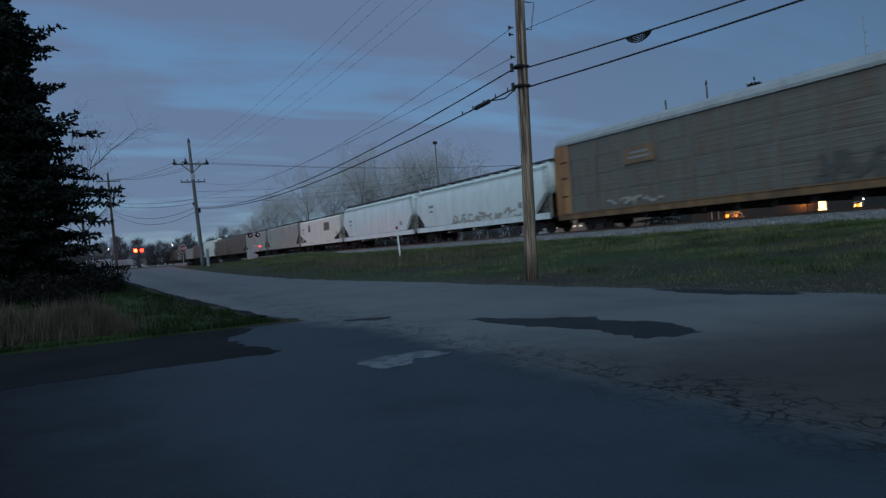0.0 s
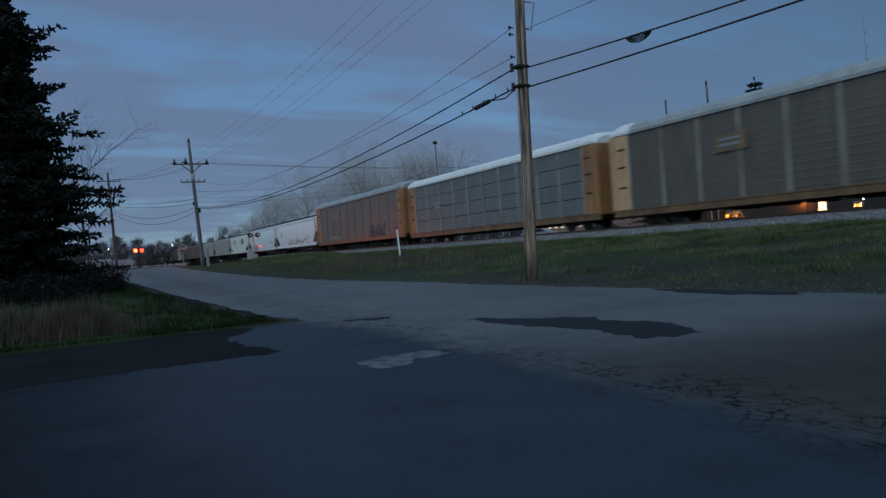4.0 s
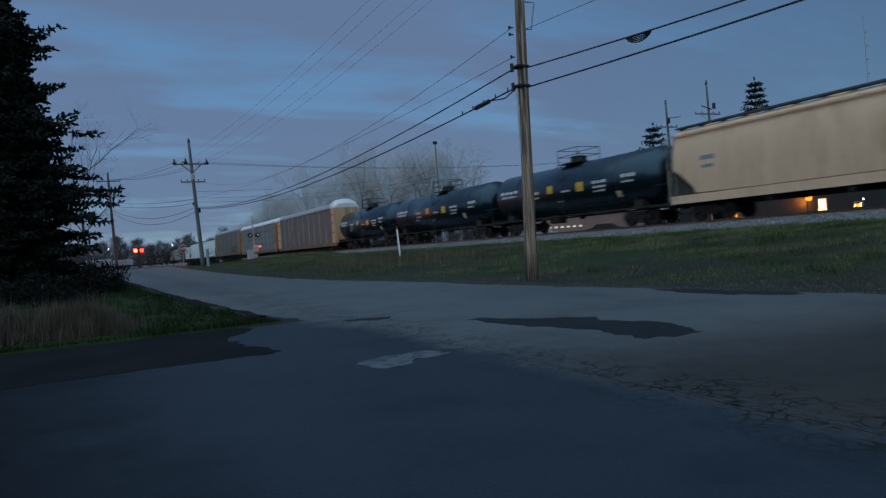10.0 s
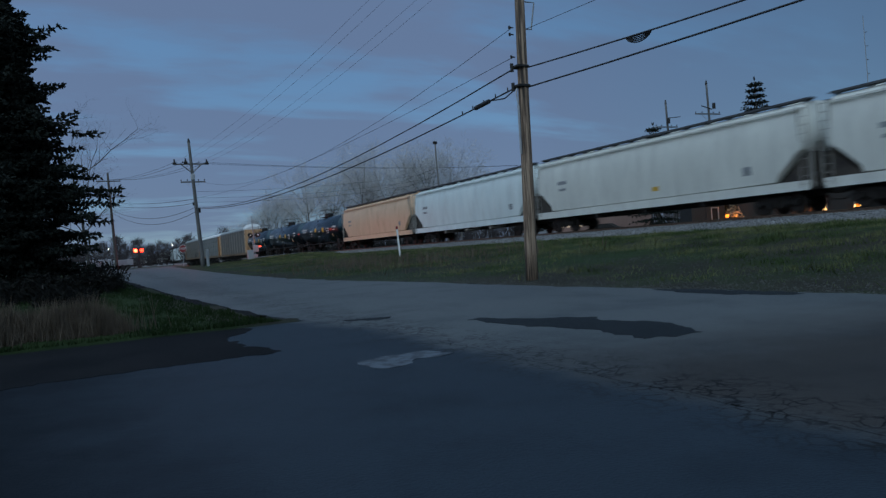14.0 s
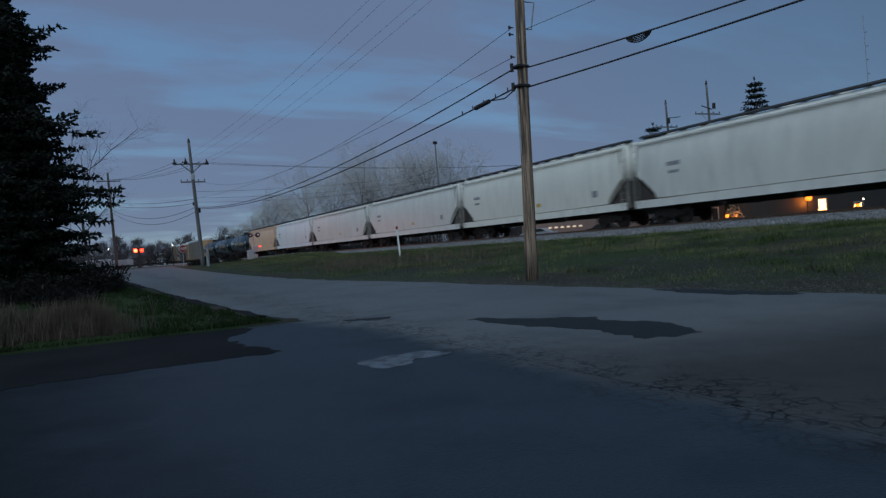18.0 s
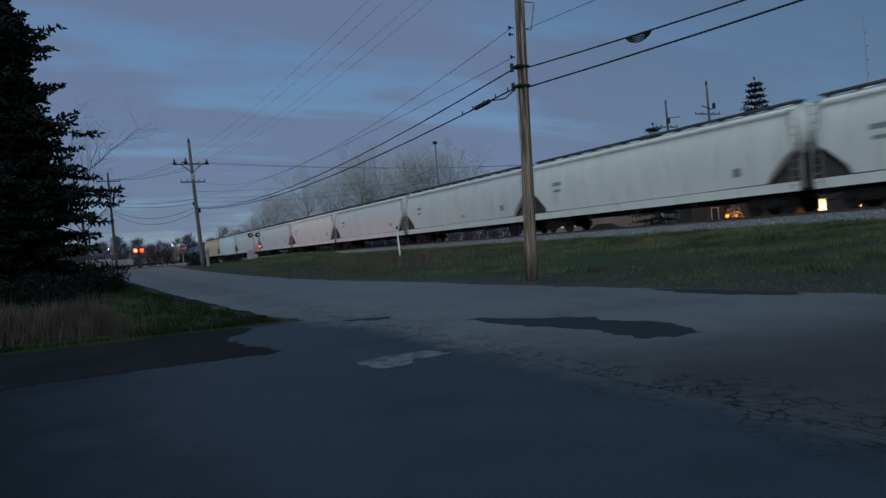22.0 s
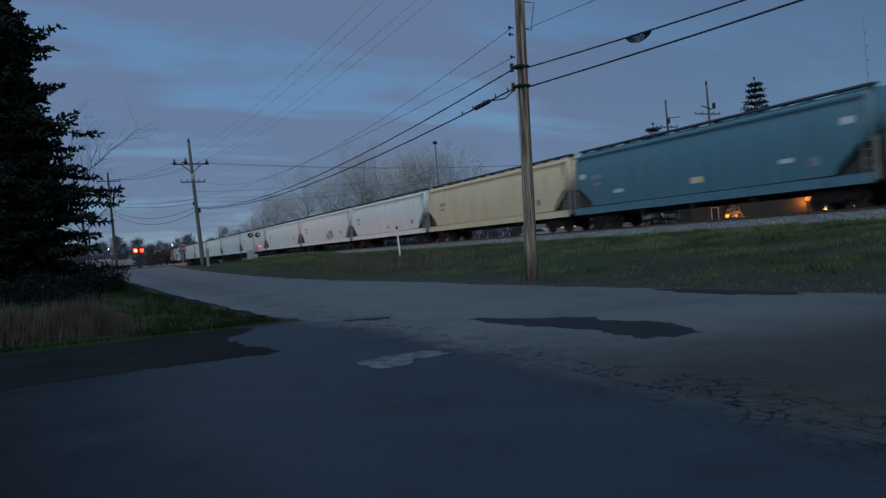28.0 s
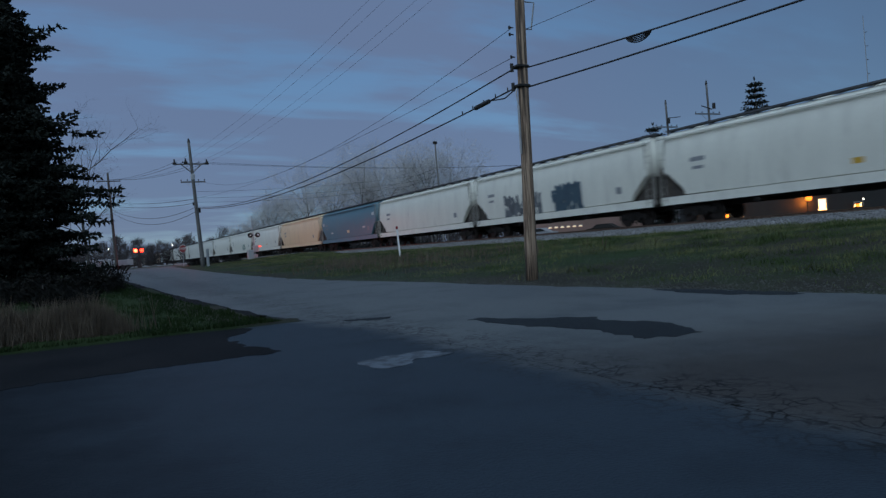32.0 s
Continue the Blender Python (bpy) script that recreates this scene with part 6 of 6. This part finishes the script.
box_trailer((2.6, 122, FIELD), 12, 3.4, 1.15, "white enclosed cargo trailer parked past the crossing")
box_trailer((6.0, 119, FIELD), 15, 2.4, 0.9, "white enclosed cargo trailer parked past the crossing")
parked_car((-0.5, 117, FIELD), 10, M["van_white"], "white parked car past the crossing")
parked_car((56.8, 65.5, FIELD), -62, M["under"], "dark parked car before the pink building")
parked_car((49.5, 69.0, FIELD), -62, M["van_white"], "pale parked car before the pink building")


def shed(name, at, turn, L, D, H, wall, label, doors, roof_h=0.6):
    s = thing(name, Matrix.Translation(at) @ pose(0, 0, 0, 0, 0, turn), label, "building", "buildings beyond the railway")
    w = Build()
    t = 0.25
    w.box(0, D / 2 - t / 2, H / 2, L, t, H)
    for x in (-1, 1):
        w.box(x * (L / 2 - t / 2), 0, H / 2, t, D - 2 * t, H)
    # front wall, pierced by its openings
    cuts = sorted((x, wd, z0, z1) for x, wd, z0, z1, _ in doors)
    xa = -L / 2
    for x, wd, z0, z1 in cuts:
        w.box((xa + x - wd / 2) / 2, -D / 2 + t / 2, H / 2, x - wd / 2 - xa, t, H)
        if z0 > 0.02:
            w.box(x, -D / 2 + t / 2, z0 / 2, wd, t, z0)
        w.box(x, -D / 2 + t / 2, (z1 + H) / 2, wd, t, H - z1)
        xa = x + wd / 2
    w.box((xa + L / 2) / 2, -D / 2 + t / 2, H / 2, L / 2 - xa, t, H)
    part("wall", w, M[wall], s)
    part("roof", Build().box(0, 0, H + 0.12, L + 0.5, D + 0.5, 0.24, cut=0.03), M["roofing"], s)
    part("fascia", Build().box(0, -D / 2 - 0.27, H + 0.10, L + 0.5, 0.04, 0.34), M["steel"], s)
    for x, wd, z0, z1, lit in doors:
        win = part("window", Build().box(x, -D / 2 + 0.16, (z0 + z1) / 2, wd, 0.04, z1 - z0), M[lit], s, "lit opening")
        fr = Build()
        fr.box(x, -D / 2 + 0.05, z1 - 0.04, wd, 0.12, 0.08)
        for sx in (-1, 1):
            fr.box(x + sx * (wd / 2 - 0.04), -D / 2 + 0.05, (z0 + z1) / 2, 0.08, 0.12, z1 - z0 - 0.16)
        part("window_frame", fr, M["steel"], win)
    return s


shed("pink_building", (57.5, 70.2, FIELD), -27.5, 15, 8, 3.0, "plaster", "long low pink stucco building with a row of lit small windows",
     [(-5.0 + 0.75 * k, 0.5, 1.35, 1.6, "dim_window") for k in range(6)])
shed("workshop", (60.5, 41.5, FIELD), -27.5, 17, 9, 3.1, "siding", "low metal workshop with a bright lit doorway",
     [(-1.0, 0.85, 0.95, 2.0, "warm_window"), (2.15, 0.85, 1.05, 1.5, "warm_window")])
shed("hut", (50.6, 45.0, FIELD), -27.5, 3.0, 3.0, 2.6, "siding", "small shed lit orange by a yard lamp", [(0.6, 0.7, 0.0, 1.9, "under")])


def yard_lamp(at, h, lens, label, size=0.15):
    s = thing("yard_lamp", Matrix.Translation(at), label, "lamp", "yard lamps")
    part("lamp_post", Build().tube((0, 0, 0), (0, 0, h), 0.05, n=8), M["dark_steel"], s)
    part("lamp_head", Build().box(0, -0.12, h + 0.05, 0.34, 0.42, 0.12, cut=0.03), M["dark_steel"], s)
    globe = Build()
    globe.loft([[(r * math.cos(math.pi * i / 6), -0.14 + r * math.sin(math.pi * i / 6), h - d) for i in range(12)] for r, d in ((size * 0.7, 0.0), (size, 0.10), (size, 0.10 + size * 0.7), (size * 0.6, 0.10 + size * 1.2))])
    part("lens", globe, M[lens], s, "glowing lens")


yard_lamp((55.75, 38.15, FIELD), 2.25, "amber", "glowing orange sodium yard lamp", 0.27)
yard_lamp((60.0, 36.0, FIELD), 1.75, "cool", "small bright yard lamp", 0.06)
yard_lamp((59.8, 36.4, FIELD), 1.3, "amber", "small orange yard lamp")
yard_lamp((49.28, 41.3, FIELD), 1.15, "amber", "low orange path lamp")
yard_lamp((48.2, 42.4, FIELD), 2.2, "cool", "small white yard lamp")
yard_lamp((4.2, 122.3, FIELD), 3.4, "cool", "small white lamp past the crossing", 0.07)
yard_lamp((13.2, 117.5, FIELD), 3.4, "cool", "small white lamp past the crossing", 0.07)
point_lamp("sodium_light", (56.0, 38.25, 2.95), (1.0, 0.30, 0.04), 120, 0.15)
point_lamp("shed_light", (50.0, 40.85, 2.1), (1.0, 0.30, 0.03), 130, 0.12)
shrub((50.45, 41.45, FIELD), 0.75, 2.5, 71, "dry garden shrub lit orange by the yard lamp", "tan_leaf")
point_lamp("flasher_light", (12.5, 94.5, 4.0), (1.0, 0.08, 0.03), 850, 1.0)
point_lamp("gate_light", (20.6, 83.6, 3.4), (1.0, 0.10, 0.05), 95, 0.3)

# plain unseen walls added behind the camera to keep sky light off the lot
for nm, cx, cy, sx, sy in (("wall_south", -6.5, -6.6, 17.6, 0.3), ("wall_west", -15.2, 0.6, 0.3, 14.4)):
    w = Build().box(cx, cy, 3.7, sx, sy, 8.0, cut=0.02)
    w.box(cx, cy, 7.78, sx + 0.12, sy + 0.12, 0.16, cut=0.02)
    solid(nm, w, M["block_wall"], "plain painted block wall, unseen, added to shade the lot", "wall", kind="structure")

# ---------------------------------------------------------------- ties
tie_me = fix_normals(Build().box(0, 0, 0, 2.6, 0.22, 0.16, cut=0.012).mesh("tie", M["tie"]))
for i in range(240):
    part("tie", tie_me, None, bed, at=pose(TRACK + 0.03 * math.sin(i * 7.3), -4 + 0.55 * i, 1.50, 0, 0, 0.8 * math.sin(i * 3.7)))

# ---------------------------------------------------------------- the train
SPEED = 12.757
SHIFT = -14.5
# couplings from the rear of the train forwards, as distances along the track at the start
REAR = [-405.5, -386.0, -366.2, -346.8, -327.0, -307.9, -287.3, -267.7, -247.3, -226.7, -206.2, -185.6, -166.0, -145.7, -125.3, -105.9, -86.2, -68.6, -50.0, -33.6, -5.0, 23.0, 51.3,
        72.3, 92.2, 110.3, 129.5, 146.2, 163.0, 179.5, 196.5]
PLATE = [("mark_dark", 7.0, 3.0, 0.9, 0.22), ("mark_dark", 7.0, 2.6, 0.7, 0.16), ("mark_dark", -6.8, 1.9, 0.45, 0.4), ("orange_reflector", 3.4, 1.18, 0.5, 0.10), ("orange_reflector", -3.4, 1.18, 0.5, 0.10),
         ("orange_reflector", 7.6, 1.18, 0.5, 0.10)]
YEL = [("yellow", -1.0, 1.78, 0.46, 0.24)]


def hopper(paint, label, marks=(), **kw):
    return lambda L: covered_hopper(L, paint, label, marks=list(PLATE) + list(marks), **kw)


GREY_LABEL, WHITE_LABEL = "pale grey covered hopper with dirt-streaked round sides", "grimy white covered hopper with dark sloped ends"
CONSIST = [
    hopper("white", WHITE_LABEL), hopper("white", WHITE_LABEL, YEL),
    hopper("white", "white covered hopper with dark graffiti along its side"), hopper("white", WHITE_LABEL),
    hopper("blue", "dark blue covered hopper with small white markings", [("mark_white", 8.3, 3.1, 0.6, 0.3), ("mark_white", -8.3, 3.4, 0.6, 0.3), ("mark_white", 5.2, 2.0, 0.8, 0.2), ("mark_white", -5.5, 2.2, 0.7, 0.2), ("sand", -0.5, 1.9, 0.8, 0.3)]),
    hopper("sand", "sand-coloured covered hopper with dirty lower side"),
    hopper("white", WHITE_LABEL, YEL), hopper("white", "white covered hopper with dull green graffiti on its lower side"), hopper("white", WHITE_LABEL), hopper("grey", GREY_LABEL, YEL),
    hopper("grey", GREY_LABEL), hopper("white", WHITE_LABEL, YEL), hopper("grey", GREY_LABEL, YEL), hopper("grey", GREY_LABEL, YEL),
    hopper("cool_white", "pale blue-grey covered hopper with few markings"), hopper("tan", "tan covered hopper with rust-stained lower side"),
    lambda L: tank_car(L, "black tank car with yellow placards and white stencils", 1), lambda L: tank_car(L, "black tank car with yellow placards and white stencils", 2),
    lambda L: tank_car(L, "black tank car with yellow placards and white stencils", 3),
    lambda L: autorack(L, "tan-ended auto carrier with dark grey side panels", "rack_c", "rack_tan", "rack_roof", 1, 10, 1, hump=0.42, rise=0.15),
    lambda L: autorack(L, "auto carrier with blue-grey panels in four rows and white roof", "rack_b", "rack_yellow", "rack_roof_white", 4, 10, 2, rise=0.12),
    lambda L: autorack(L, "rusty grey auto carrier with graffiti and orange ends", "rack_a", "rack_yellow", "rack_roof", 4, 10, 3, "rack_roof", floor=1.06, rise=0.40),
    hopper("cool_white", "pale grey-blue covered hopper with old graffiti along its sill"), hopper("cool_white", "pale grey-blue covered hopper"),
    hopper("white", "short white hopper with grey square patches and diagonal braces", [("rack_c", -3.2, 2.6, 2.2, 1.0), ("rack_c", 4.2, 2.7, 1.0, 0.9)], flat=True, top=4.4, slope=3.2, braced=True),
    hopper("old_grey", "weathered brownish-grey covered hopper", flat=True, top=4.5), hopper("old_grey", "weathered brownish-grey covered hopper", flat=True, top=4.4),
    hopper("brown", "dark brown old hopper", flat=True, top=4.5), hopper("brown", "dark brown old hopper", flat=True, top=4.4), hopper("white", WHITE_LABEL),
]
ORDER_AHEAD = [("old_grey", "weathered brownish-grey covered hopper"), ("brown", "dark brown old hopper"), ("brown", "dark brown old hopper"), ("old_grey", "weathered brownish-grey covered hopper")]
gaps = list(REAR)
for k in range(10):
    gaps.append(gaps[-1] + 17.2)
while len(CONSIST) < len(gaps) - 1:
    paint, lab = ORDER_AHEAD[len(CONSIST) % 4]
    CONSIST.append(hopper(paint, lab, flat=True, top=3.9 if len(CONSIST) % 3 else 4.4))
train = []
for k in range(len(gaps) - 1):
    car = CONSIST[k](gaps[k + 1] - gaps[k])
    train.append((car, (gaps[k] + gaps[k + 1]) / 2 + SHIFT))
cars = [c for c, _ in train]
graffiti(cars[2], "tag_grey", 0.9, 1.35, 4.2, 1.4, 4, 44)
graffiti(cars[2], "tag_blue", -3.4, 1.35, 2.6, 1.6, 9, 46)
graffiti(cars[7], "tag_green", -3.9, 1.5, 2.3, 0.85, 5, 16)
graffiti(cars[21], "tag_dark", -8.5, 1.15, 4.2, 1.1, 6, 18, side=1.51)
graffiti(cars[21], "tag_brown", 5.2, 1.2, 3.2, 0.45, 12, 9, side=1.51)
graffiti(cars[22], "tag_brown", -6.0, 1.40, 9.5, 0.6, 7, 26)
for k, y, z, w, h in ((19, 5.4, 3.2, 1.9, 0.9), (21, 6.0, 3.5, 2.4, 0.9)):
    side_marks(cars[k], [("rack_logo", y, z, w, h)], side=1.54)
    side_marks(cars[k], [("mark_dark", y, z + h * 0.3, w * 0.7, 0.12), ("mark_dark", y, z + h * 0.6, w * 0.6, 0.12)], side=1.55)
side_marks(cars[20], [("mark_dark", 7.5, 3.2, 1.4, 0.25), ("mark_dark", 7.5, 2.85, 1.2, 0.2)], side=1.55)


def motions():
    # every car rolls steadily along the track
    for car, y0 in train:
        walk(car, [(t, pose(TRACK, y0 + SPEED * t, RAIL_TOP)) for t in (0.0, 8.0, 16.0, 24.0, 32.0)])
    # every wheelset rolls with it: the first of each place in a truck is keyed, the others share its keys
    first = {}
    for w in wheelsets:
        side = 1 if w.location.y > 0 else -1
        if side not in first:
            first[side] = w
            turn = -math.degrees(SPEED / 0.455)
            walk(w, [(k / FPS, pose(0, 0.88 * side, 0.46, turn * k / FPS)) for k in range(32 * FPS + 1)])
        else:
            keys = first[side].animation_data
            w.rotation_mode = "QUATERNION"
            own = w.animation_data_create()
            own.action, own.action_slot = keys.action, keys.action_slot


motions()
